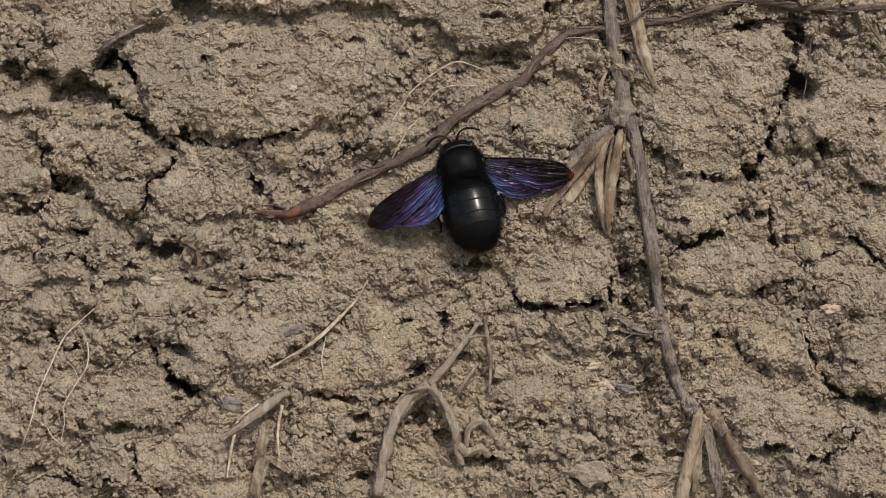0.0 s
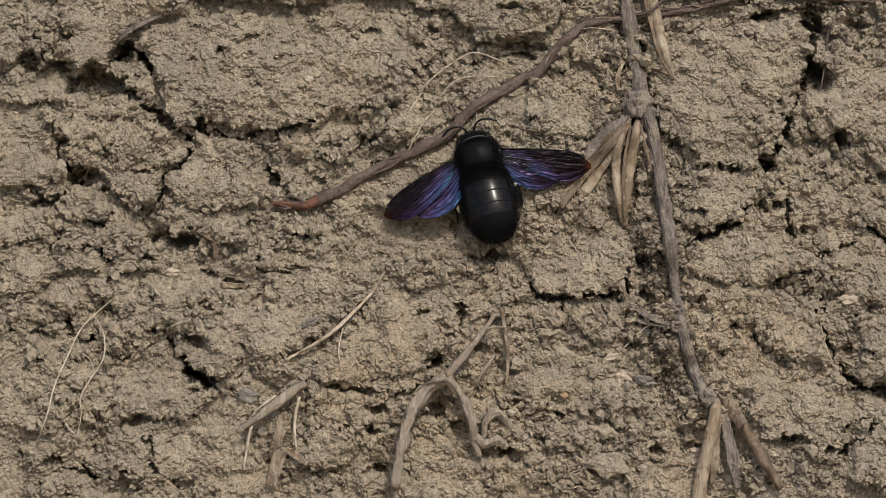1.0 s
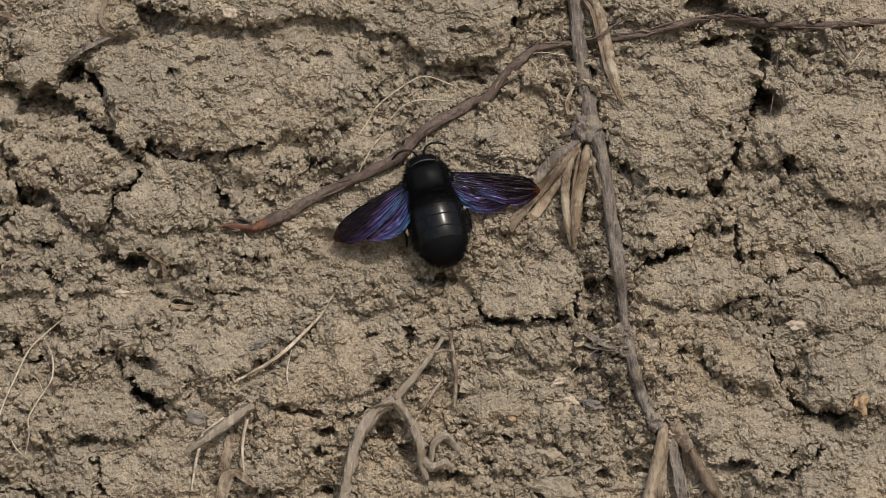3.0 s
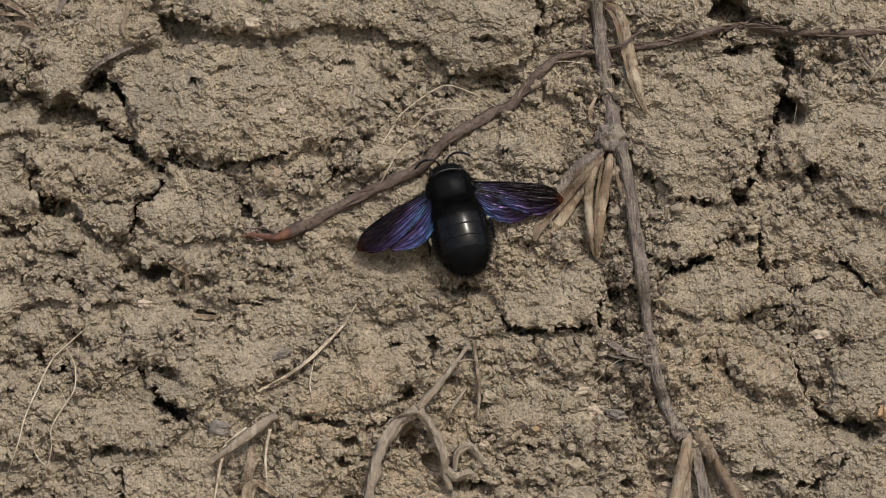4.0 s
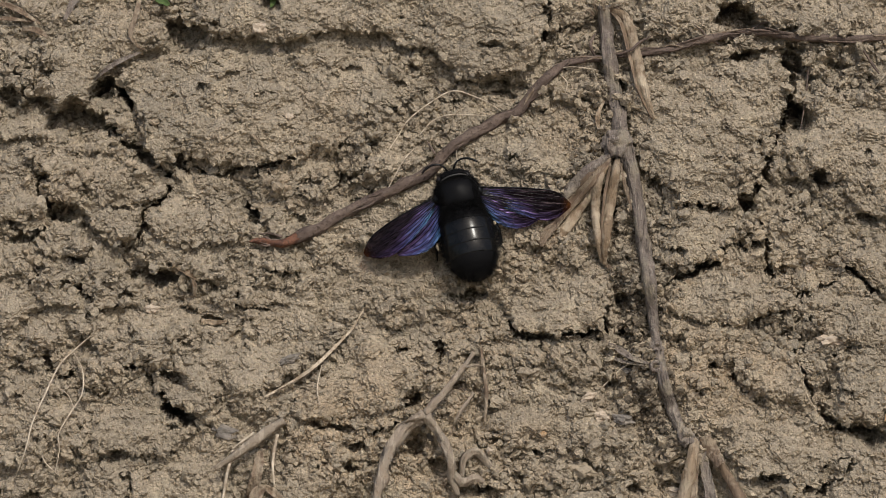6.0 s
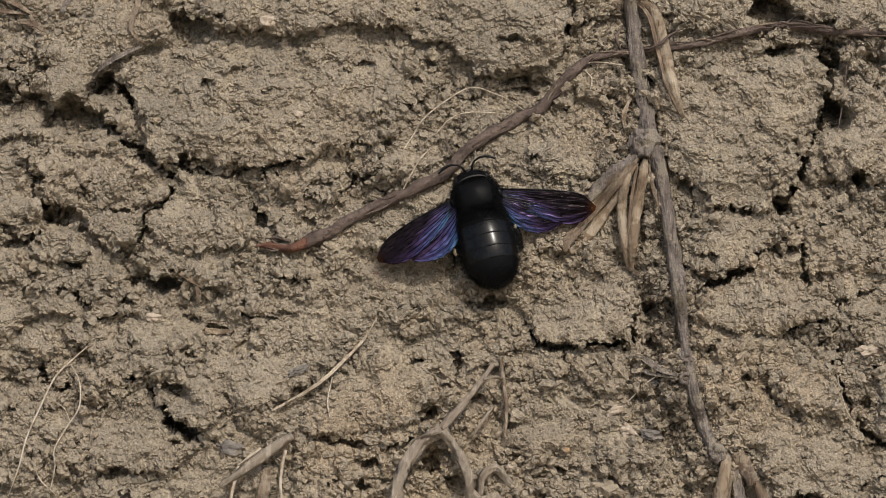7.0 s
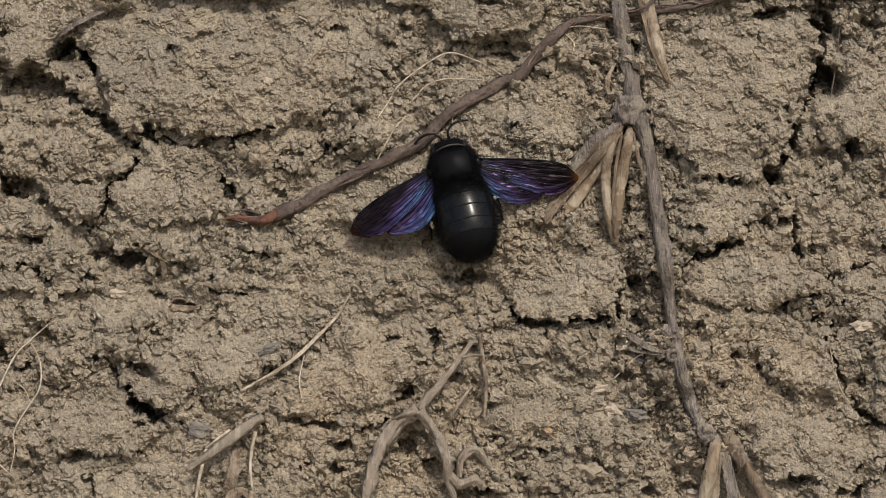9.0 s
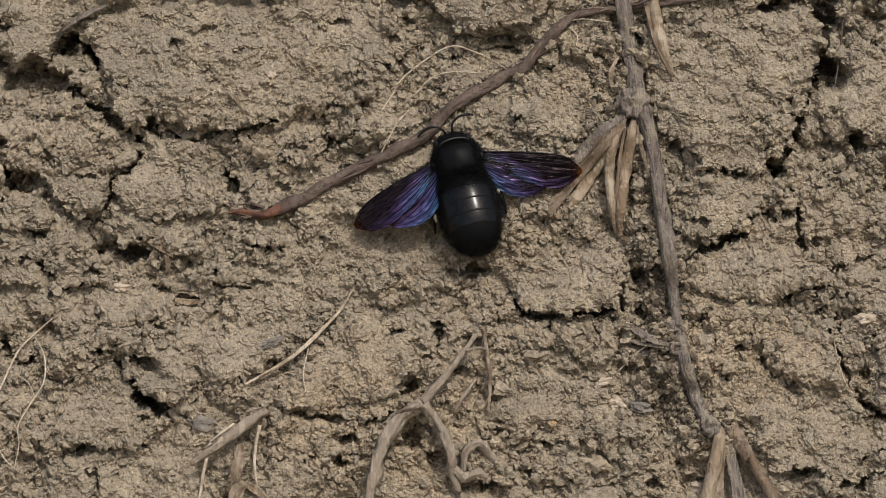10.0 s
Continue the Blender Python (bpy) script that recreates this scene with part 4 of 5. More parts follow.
def blade_thing(name, mat, line, widths, label, category, lift=0.3, fold=0.25, twist=(0, 0), ribs=4, group="", thick=0.12):
    pts = on_bank(line, lift)
    o = pts[0]
    v, f = ribbon(pts, widths, fold, twist, ribs, thick, origin=o, seed=o.x)
    ob = new(name, mesh_of(name, v, f, mat))
    ob.matrix_world = BANK @ Matrix.Translation(o * 0.001)
    return tagged(ob, label, category, group)


def lump(seed, rx, ry, rz, level=2, rough=0.28):
    """An angular stone or crumb, in metres."""
    bm = bmesh.new()
    bmesh.ops.create_icosphere(bm, subdivisions=level, radius=1)
    for v in bm.verts:
        n = v.co.normalized()
        k = 1 + rough * noise.noise(n * 1.3 + Vector((seed * 3.7, 0, 0))) + 0.5 * rough * noise.noise(n * 3.1 + Vector((0, seed * 1.9, 0)))
        v.co = Vector((n.x * rx, n.y * ry, n.z * rz)) * k * 0.001
    me = bpy.data.meshes.new("lump")
    bm.to_mesh(me)
    bm.free()
    return me


# ---- the bee ----
BEE_AT = Vector((2.6, 6.9, 0))
BEE_AT.z = float(np.mean([skin(BEE_AT.x + a, BEE_AT.y + b) for a in (-4, 0, 4) for b in (-8, -3, 3, 8)])) + 3.6
BEE_AT.y -= DROOP * BEE_AT.z
bee = thing("carpenter_bee", *BEE_AT, "large black carpenter bee with half-spread violet wings clinging to the clay", "bee")
bee.matrix_world = BANK @ Matrix.Translation(BEE_AT * 0.001) @ pose(0, 0, 0, -5, 0, 13)


def blob(name, mat, centre, size, level=4, bumps=0.03, seed=1.0, squash=None):
    bm = bmesh.new()
    bmesh.ops.create_icosphere(bm, subdivisions=level, radius=1)
    for v in bm.verts:
        n = v.co.normalized()
        k = 1 + bumps * noise.noise(n * 2.1 + Vector((seed, 0, 0)))
        q = Vector((n.x * size[0], n.y * size[1], n.z * size[2])) * k
        if squash:
            q = squash(n, q)
        v.co = (Vector(centre) + q) * 0.001
    me = bpy.data.meshes.new(name)
    bm.to_mesh(me)
    bm.free()
    me.materials.append(mat)
    me.polygons.foreach_set("use_smooth", [True] * len(me.polygons))
    return me


def fur(seats, length, thick=0.035, lean=0.5, droop=(0, -0.6, 0), seed=3):
    """Short tapering hairs from rows of (place, outward way), in millimetres, as one mesh."""
    rng = random.Random(seed)
    verts, faces = [], []
    for p, n in seats:
        d = (n + Vector(droop) * rng.uniform(0.2, 1.0) + Vector((rng.gauss(0, lean), rng.gauss(0, lean), rng.gauss(0, lean))) * 0.5).normalized()
        a = d.orthogonal().normalized()
        b = d.cross(a)
        k, q = len(verts), length * rng.uniform(0.55, 1.15)
        for i in range(3):
            w = 2.1 * i
            verts.append((p + (a * math.cos(w) + b * math.sin(w)) * thick) * 0.001)
        verts.append((p + d * q) * 0.001)
        faces += [(k, k + 1, k + 3), (k + 1, k + 2, k + 3), (k + 2, k, k + 3)]
    return mesh_of("fur", verts, faces, FUZZ, False)


def shell_points(centre, size, count, keep, seed):
    rng = random.Random(seed)
    out = []
    while len(out) < count:
        n = Vector((rng.gauss(0, 1), rng.gauss(0, 1), rng.gauss(0, 1))).normalized()
        if keep(n):
            p = Vector(centre) + Vector((n.x * size[0], n.y * size[1], n.z * size[2]))
            out.append((p, Vector((n.x / size[0], n.y / size[1], n.z / size[2])).normalized()))
    return out


def lathe(name, mat, rings, flat, sides=48):
    """Rings of (y, radius, z of the middle), flattened in z."""
    verts, faces = [], []
    for y, r, z in rings:
        for i in range(sides):
            a = 2 * math.pi * i / sides
            zz = math.sin(a)
            verts.append(Vector((r * math.cos(a), y, z + r * zz * (flat if zz > 0 else flat * 0.8))) * 0.001)
    for k in range(len(rings) - 1):
        for i in range(sides):
            j = (i + 1) % sides
            faces.append((k * sides + i, (k + 1) * sides + i, (k + 1) * sides + j, k * sides + j))
    faces.append(tuple(range(sides)))
    faces.append(tuple((len(rings) - 1) * sides + i for i in range(sides))[::-1])
    return mesh_of(name, verts, faces, mat)


def abdomen_radius(u):
    """Half width of the abdomen, u from the waist (0) to the tail (1)."""
    return 5.2 * (1 - abs((u - 0.46) / (0.62 if u < 0.46 else 0.545)) ** (3.2 if u < 0.46 else 2.4)) ** 0.5


ABDOMEN = part("abdomen", lathe("abdomen", CHITIN, [(0.2 - 13.9 * u, 0.94 * abdomen_radius(u), -0.2 - 0.9 * u * u) for u in np.linspace(0.0, 0.999, 32)], 0.78), bee, "smooth domed black abdomen")
for k, (low, high) in enumerate(((0.0, 0.2), (0.19, 0.38), (0.37, 0.56), (0.55, 0.72), (0.71, 0.86), (0.85, 0.998))):
    rings = []
    for u in np.linspace(low, high, 14):
        w = (u - low) / (high - low)
        rings.append((0.2 - 13.9 * u, abdomen_radius(u) * (0.99 + 0.012 * w) + 0.05 - 0.06 * max(0, (w - 0.93) / 0.07), -0.2 - 0.9 * u * u))
    part("tergite", lathe("tergite", DULL if k in (0, 4, 5) else CHITIN, rings, 0.79), ABDOMEN)
part("hair_fringe", fur(shell_points((0, -6.4, -0.8), (5.05, 6.8, 3.9), 3200, lambda n: n.z < 0.45 and (abs(n.x) > 0.55 or n.y < -0.6), 5), 1.8, 0.03), ABDOMEN, "short black hairs along the sides and tail")

part("fur", fur(shell_points((0, -1.6, -0.4), (4.9, 3.2, 4.1), 4200, lambda n: n.z > -0.2 and n.y > -0.75, 17), 0.9, 0.04, 0.7, (0, -0.8, 0)), ABDOMEN, "short black hair on the first segment")
part("fur", fur(shell_points((0, -10.4, -0.9), (4.0, 3.6, 3.1), 1400, lambda n: n.z > -0.5 and n.y < 0.1, 19), 0.8, 0.03, 0.6, (0, -0.9, 0)), ABDOMEN, "short black hair on the tail")

THORAX = part("thorax", blob("thorax", DULL, (0, 3.6, 0.2), (4.5, 4.3, 3.5), 4, 0.03, 2.0), bee)
part("scutellum", blob("scutellum", DULL, (0, 0.2, 1.0), (3.6, 2.2, 1.9), 3, 0.02, 4.0), THORAX)
for side in (-1, 1):
    part("wing_base", blob("wing_base", CHITIN, (side * 4.2, 3.6, 0.9), (0.8, 1.0, 0.7), 3), THORAX)
part("fur", fur(shell_points((0, 3.6, 0.2), (4.45, 4.25, 3.45), 7000, lambda n: not (abs(n.x) < 0.6 and -0.72 < n.y < 0.45 and n.z > 0.5), 7), 0.8, 0.035, 0.5, (0, -0.25, 0)), THORAX, "dense short black hair")

part("fur", fur(shell_points((0, 0.2, 0.2), (4.2, 2.6, 3.0), 3600, lambda n: n.z > -0.3, 13), 1.0, 0.04, 0.6, (0, -0.4, 0)), THORAX, "black hair over the waist")

part("collar", mesh_of("collar", *tube([Vector((3.0 * math.sin(a), 6.35 + 0.5 * math.cos(a), 1.1 + 2.2 * math.cos(a))) for a in np.linspace(-1.2, 1.2, 9)], (0.06, 0.14, 0.16, 0.14, 0.06), 8, 4, 0, 0.3), COLLAR), THORAX, "thin grey rim behind the head")
HEAD = part("head", blob("head", DULL, (0, 7.5, -0.7), (3.5, 2.0, 2.5), 4, 0.03, 6.0), bee)
for side in (-1, 1):
    part("eye", blob("eye", EYE, (side * 2.75, 7.6, -0.8), (0.8, 1.3, 1.7), 3, 0.0), HEAD, "smooth dark oval eye")
    part("mandible", blob("mandible", CHITIN, (side * 0.8, 8.6, -2.2), (0.8, 0.9, 0.5), 3), HEAD)
part("fur", fur(shell_points((0, 7.5, -0.7), (3.45, 1.95, 2.45), 1500, lambda n: True, 9), 0.75, 0.03, 0.6, (0, 0.2, 0)), HEAD)


def antenna(side):
    """Elbowed antenna, drawn from its root: short scape, then a curved flagellum turned outwards."""
    scape = part("antenna", mesh_of("antenna", *tube([Vector((0, 0, 0)), Vector((side * 0.1, 0.9, 0.5)), Vector((side * 0.5, 1.7, 0.7))], (0.24, 0.2, 0.21), 8, 6), CHITIN), bee)
    line = [Vector((side * 0.5, 1.7, 0.7)), Vector((side * 1.6, 2.35, 0.8)), Vector((side * 3.1, 2.5, 0.7)), Vector((side * 4.5, 2.15, 0.5))]
    part("flagellum", mesh_of("flagellum", *tube(line, (0.18, 0.23, 0.25, 0.2), 8, 8, 0, 0.2), CHITIN), scape)
    return scape


ANTENNAE = {side: antenna(side) for side in (-1, 1)}


def leg(root, knee, ankle, toe, fat):
    """Femur, tibia with brush, and tarsus."""
    root, knee, ankle, toe = (Vector(p) for p in (root, knee, ankle, toe))
    femur = part("leg", mesh_of("leg", *tube([root, (root + knee) / 2 + Vector((0, 0, 0.2)), knee], (0.5 * fat, 0.62 * fat, 0.4 * fat), 8, 6), CHITIN), bee)
    part("tibia", mesh_of("tibia", *tube([knee, (knee + ankle) / 2, ankle], (0.36 * fat, 0.55 * fat, 0.42 * fat), 8, 6), CHITIN), femur)
    mid = (ankle + toe) / 2 + Vector((0, 0, -0.2))
    part("tarsus", mesh_of("tarsus", *tube([ankle, mid, toe], (0.34 * fat, 0.24 * fat, 0.12 * fat), 7, 6, 0, 0.3), CHITIN), femur)
    rng = random.Random(int(root.x * 10 + root.y * 7))
    seats = []
    for _ in range(320):
        u, n = rng.random(), Vector((rng.gauss(0, 1), rng.gauss(0, 1), rng.gauss(0, 1))).normalized()
        a, b = (knee, ankle) if rng.random() < 0.65 else (ankle, toe)
        seats.append((a.lerp(b, u) + n * 0.35 * fat, n))
    part("brush", fur(seats, 0.8 * fat, 0.03), femur)


for side in (-1, 1):
    leg((side * 2.0, 5.6, -2.6), (side * 3.2, 6.4, -3.4), (side * 3.6, 7.0, -5.0), (side * 4.6, 8.2, -6.6), 0.75)
    leg((side * 3.0, 3.4, -2.6), (side * 5.4, 3.2, -1.6), (side * 6.2, 1.2, -3.4), (side * 6.8, -0.6, -4.8), 0.85)
    leg((side * 2.8, 1.0, -2.6), (side * 5.2, -0.8, -1.8), (side * 6.3, -4.2, -2.6), (side * 6.6, -7.0, -4.6), 1.1)


TUFT = material("pale_hair", (0.3, 0.25, 0.17), 0.8)
for place, size in (((-6.2, -5.6, -1.0), (0.3, 0.8, 0.3)), ((5.8, -3.2, -0.8), (0.3, 0.4, 0.3))):
    part("hair_tuft", blob("hair_tuft", TUFT, place, size, 3, 0.6, place[0]), bee, "small pale tuft of leg hair")


def wing(name, root, angle, rise, length, front, back, folds, seed, label, flip=1, roll=0):
    """A pleated membrane: length along its leading edge, front and back outlines as widths at even steps, with veins of its own."""
    nu, nv = 80, 56
    fu, bu = spread(front, nu + 1), spread(back, nu + 1)
    verts, faces, uvs = [], [], []
    for i in range(nu + 1):
        u = i / nu
        for j in range(nv + 1):
            v = j / nv
            y = fu[i] * (1 - v) - bu[i] * v
            lift = (0.02 * math.sin(v * folds * math.pi * 2 + 0.8 * math.sin(u * 4 + seed)) + 0.2 * noise.noise(Vector((u * 3.0, v * folds * 0.75 + u * 2.2, seed + 5))) + 0.2 * (0.5 - abs(noise.noise(Vector((u * 5.0 - v, v * folds * 1.5 + u * 4.5, seed + 9)))))) * (0.3 + 0.7 * math.sin(min(1, u * 1.6) * math.pi / 2)) * (1 - 0.35 * u)
            lift += 0.5 * math.sin(u * 2.6 + seed) * u + 0.04 * noise.noise(Vector((u * 9, v * 6, seed)))
            verts.append(Vector((flip * u * length, y, lift)) * 0.001)
            # The painted sheen runs bluer on the left hind wing than the right.
            uvs.append((u * (1 if name == "forewing" else 0.74 + 0.12 * flip), v))
    for i in range(nu):
        for j in range(nv):
            a = i * (nv + 1) + j
            q = (a, a + nv + 1, a + nv + 2, a + 1)
            faces.append(q if flip < 0 else q[::-1])
    me = mesh_of(name, verts, faces, WING)
    layer = me.uv_layers.new(name="plan")
    for loop in me.loops:
        layer.data[loop.index].uv = uvs[loop.vertex_index]
    ob = part(name, me, bee, label, Matrix.Translation(Vector(root) * 0.001) @ pose(0, 0, 0, 0, 0, angle) @ pose(0, 0, 0, roll, -flip * rise, 0))
    ob.modifiers.new("thickness", "SOLIDIFY").thickness = 0.00004
    # veins run out along the folds, the first one along the leading edge
    for v0, v1, far, r in ((0.0, 0.0, 0.97, 0.16), (0.10, 0.08, 0.85, 0.10), (0.2, 0.18, 0.82, 0.08), (0.3, 0.28, 0.84, 0.1), (0.42, 0.4, 0.8, 0.08), (0.52, 0.54, 0.8, 0.09), (0.63, 0.67, 0.76, 0.07), (0.75, 0.8, 0.72, 0.08), (0.88, 0.92, 0.66, 0.06)):
        pts = []
        for k in range(8):
            u = 0.02 + (far - 0.02) * k / 7
            i, j = int(u * nu), int((v0 + (v1 - v0) * k / 7) * nv)
            pts.append(verts[i * (nv + 1) + j] * 1000 + Vector((0, 0, 0.04)))
        part("vein", mesh_of("vein", *tube(pts, (r, r * 0.8, r * 0.4), 6, 3), CHITIN), ob)
    return ob


wing("forewing", (4.2, 3.6, 1.1), -15, -4, 18.2, (0.5, 0.6, 0.7, 0.75, 0.8, 0.8, 0.65, 0.2, -1.7), (0.6, 2.2, 3.2, 4.0, 4.7, 5.3, 5.4, 4.7, 2.5), 7.5, 1.0, "smoky violet wing with a brown rim, spread flat", 1, 22)
wing("forewing", (-4.2, 3.8, 0.6), 18.5, -3, 17.9, (0.5, 0.6, 0.7, 0.75, 0.8, 0.8, 0.65, 0.1, -1.6), (0.6, 2.2, 3.4, 4.2, 4.9, 5.3, 5.3, 4.6, 2.6), 7.5, 2.0, "smoky blue and violet wing swept backwards", -1)
wing("hindwing", (4.2, 2.3, 0.8), -25.5, -7, 12.4, (0.4, 0.6, 0.8, 0.8, 0.8, 0.5, -0.6), (1.6, 3.2, 4.2, 4.7, 4.6, 3.7, 1.6), 5.0, 3.0, "short rounded violet hind wing", 1, 20)
wing("hindwing", (-4.0, 2.6, 0.8), 32, -6, 13.0, (0.4, 0.6, 0.8, 0.8, 0.8, 0.5, -0.6), (2.2, 3.9, 4.9, 5.4, 5.1, 4.0, 2.0), 5.0, 4.0, "short rounded blue hind wing", -1)

# ---- the dry upright stem with its nodes and sheaths ----
STEM_LINE = on_bank([(30.9, 50.3), (31.4, 45.0), (32.0, 39.0), (32.7, 33.6), (33.5, 27.7), (34.3, 21.4), (36.0, 15.9), (36.9, 10.4), (37.7, 4.5), (38.5, -1.6), (39.2, -7.4), (39.8, -12.8), (40.4, -18.4, -0.3), (41.1, -23.5, -1), (42.0, -28.6, -0.2), (43.5, -33.2), (45.6, -39.1)], 0.9)
stem = thing("dry_stem", *STEM_LINE[0], "grey-brown dead plant stem with torn straw sheaths lying down the bank", "stem")
o = STEM_LINE[0]
part("stalk", mesh_of("stalk", *tube(STEM_LINE, (1.2, 1.25, 1.3, 1.4, 1.4, 1.35, 1.25, 1.2, 1.2, 1.25, 1.2, 0.95, 0.85, 0.9, 1.1, 1.1, 1.0), 24, 12, 0.1, 0.32, 1.0, o), STEM), stem)
for k, (shift, a, b) in enumerate(((-0.9, 0, 5), (0.7, 3, 9), (0.2, 5, 10), (-0.5, 7, 11))):
    line = [p + Vector((shift + 0.3 * math.sin(i * 2.1 + k), 0, 1.1 - 0.35 * abs(shift) - 0.1 * (i + a))) for i, p in enumerate(STEM_LINE[a:b])]
    part("strand", mesh_of("strand", *tube(line, (0.1, 0.36, 0.42, 0.34, 0.1), 8, 10, 0, 0.5, k, o), STEM), stem, "loose grey fibre strand")
for place, r in (((33.6, 20.8), 2.5), ((45.9, -38.6), 1.5), ((40.4, -20.4), 1.1)):
    q = on_bank([place], 0.9)[0] - o
    part("node", blob("node", STEM, q, (r * 1.1, r * 1.1, r * 0.85), 4, 0.8, r), stem, "knotted grey node")
# the broken-off side shoot: a hollow ring
q = on_bank([(40.3, -24.3)], 0.1)[0]
part("stub", mesh_of("stub", *tube([q + Vector((1.0 * math.cos(a), 0.8 * math.sin(a), 0.25 * math.sin(a))) for a in np.linspace(0, 6.2, 12)], (0.34, 0.3, 0.4, 0.32), 8, 3, 0.1, 0.4, 4.0, o), STEM), stem, "hollow ring of a broken side shoot")
# sheaths: half pipes with the hollow below, and flat torn strips


def add_sheath(line, widths, fold, twist, mat):
    part("sheath", mesh_of("sheath", *ribbon(on_bank(line, 0.4), widths, fold, twist, 4, 0.14, 10, origin=o, seed=line[0][0] + line[-1][1]), mat), stem, "torn straw-coloured sheath")


add_sheath([(32.6, 49.8, 1.5), (35.5, 47.6, 2.6), (37.0, 40.8, 2.6), (38.3, 33.6, 2.2), (40.6, 26.3, 0.6)], (1.2, 2.0, 2.4, 2.2, 0.5), -0.4, (10, -10), STRAW)
add_sheath([(32.3, 49.1, 1.4), (34.3, 46.2, 2.4), (35.7, 40.2, 2.6), (37.2, 33.0, 2.2), (40.1, 26.4, 0.8)], (0.5, 0.8, 0.7, 0.6, 0.3), 0.2, (0, 30), BRACT)
add_sheath([(32.2, 19.1, 1.6), (28.1, 16.5, 1.4), (24.4, 12.7, 0.4), (21.3, 9.4, -0.3)], (1.0, 2.0, 2.4, 1.8), -0.2, (10, -15), STEM)
add_sheath([(32.0, 18.5, 1.8), (28.0, 15.1, 1.6), (24.7, 11.2, 0.4), (21.8, 7.7, -0.3)], (0.7, 1.2, 1.2, 0.8), -0.3, (0, 20), BRACT)
add_sheath([(31.8, 17.9, 1.5), (28.6, 14.4, 1.4), (24.6, 9.4, 0.2), (20.7, 4.2, -0.3), (17.6, 0.6, -0.1)], (0.7, 1.2, 1.4, 1.4, 0.8), 0.25, (0, 20), SHEATH)
add_sheath([(31.3, 17.4, 1.8), (28.6, 13.5, 1.8), (25.2, 9.2, 0.8), (22.4, 5.4, 0)], (0.6, 0.8, 0.9, 0.5), -0.3, (0, 10), BRACT)
add_sheath([(31.5, 17.4, 1.2), (29.1, 13.2, 1.4), (26.1, 8.5, 0.8), (22.4, 3.6, -0.1), (19.0, 0.1, 0.1)], (0.7, 1.5, 2.0, 2.2, 1.5), -0.3, (0, -15), STRAW)
add_sheath([(21.3, 5.4, 0.4), (19.4, 3.0, 0.3), (17.6, 0.3, 0.1)], (1.0, 1.9, 1.6), 0.15, (0, 10), SHEATH)
add_sheath([(31.3, 16.9, 1.4), (29.4, 13.5, 2.2), (28.8, 8.9, 2.4), (29.1, 2.4, 2), (30.1, -3.4, 1)], (0.7, 1.7, 1.9, 1.6, 0.7), -0.4, (0, -10), STRAW)
add_sheath([(31.7, 16.5, 2.2), (30.8, 11.8, 3), (30.1, 5.9, 2.8), (29.9, 0.1, 2)], (0.5, 0.6, 0.5, 0.3), -0.3, (0, 10), BRACT)
add_sheath([(33.3, 18.4, 1.6), (32.6, 15.1, 3), (31.5, 8.9, 3.2), (30.7, 1.9, 2.4), (30.4, -3.8, 1.3)], (1.2, 2.0, 2.2, 1.9, 0.9), -0.45, (0, -10), STRAW)
add_sheath([(33.8, 16.9, 0.8), (34.8, 12.0, 1.0), (36.0, 7.3, 0.4)], (0.6, 0.8, 0.3), -0.3, (0, 0), SHEATH)
add_sheath([(47.5, -38.6, 1.6), (46.7, -43.6, 2.4), (45.2, -50.6, 2.8), (43.5, -59.0, 2.2)], (2.0, 2.4, 2.6, 2.4), -0.45, (0, 10), STRAW)
add_sheath([(48.2, -41.8, 1.2), (47.4, -46.3, 1.6), (46.9, -50.8, 1.8), (46.4, -55.7, 1.0)], (0.8, 1.5, 1.7, 1.0), -0.2, (0, 0), SHEATH)
add_sheath([(49.3, -39.1, 0.8), (49.5, -44.5, 1.2), (50.4, -51.0, 1.4), (51.4, -56.8, 0.6)], (1.2, 1.8, 2.3, 1.0), 0.2, (0, 0), STEM)
add_sheath([(49.5, -38.4, 1.4), (50.8, -40.9, 2.2), (52.3, -43.8, 2.2)], (2.4, 2.9, 2.0), -0.18, (0, -15), SHEATH)
add_sheath([(51.9, -42.5, 1.6), (54.0, -46.5, 2.2), (56.3, -50.8, 2.4), (59.5, -56.8, 1.5)], (1.2, 2.0, 2.2, 1.4), -0.45, (0, -10), BRACT)

for line in ([(29.6, 48.6, 1.0), (29.0, 50.5, 1.6), (29.6, 51.9, 1.8)], [(30.7, 49.1, 1.6), (31.0, 51.2, 2.2), (31.9, 52.4, 2.0)], [(31.9, 48.8, 1.4), (33.0, 50.5, 2.0), (34.4, 50.7, 1.8)], [(31.4, 48.6, 0.8), (33.5, 49.8, 1.2), (34.8, 49.5, 1.0)], [(28.9, 48.1, 0.6), (27.8, 49.1, 1.0), (27.1, 48.6, 0.6)]):
    part("splinter", mesh_of("splinter", *ribbon(on_bank(line, 0.5), (0.7, 0.55, 0.15), 0.4, (0, 20), 2, 0.15, 6, origin=o, seed=line[0][0]), SHEATH), stem, "frayed splinter of the broken top")

# ---- the dark creeping root ----
ROOT_LINE = on_bank([(96.6, 44.0), (88.5, 43.7), (80.8, 43.2), (75.1, 43.3), (69.5, 43.5), (61.6, 44.7), (57.1, 44.3), (52.6, 43.5), (46.9, 41.9), (41.2, 40.5), (34.5, 39.9), (30.0, 39.2), (25.5, 38.6), (22.6, 37.6), (19.2, 34.7), (16.2, 31.1), (13.6, 28.0), (10.2, 26.4), (6.3, 24.1), (1.8, 21.4), (-1.3, 18.4), (-4.4, 15.1), (-9.4, 12.4), (-14.9, 9.7), (-20.5, 7.0), (-24.9, 4.1), (-30.2, 1.5)], 0.7)
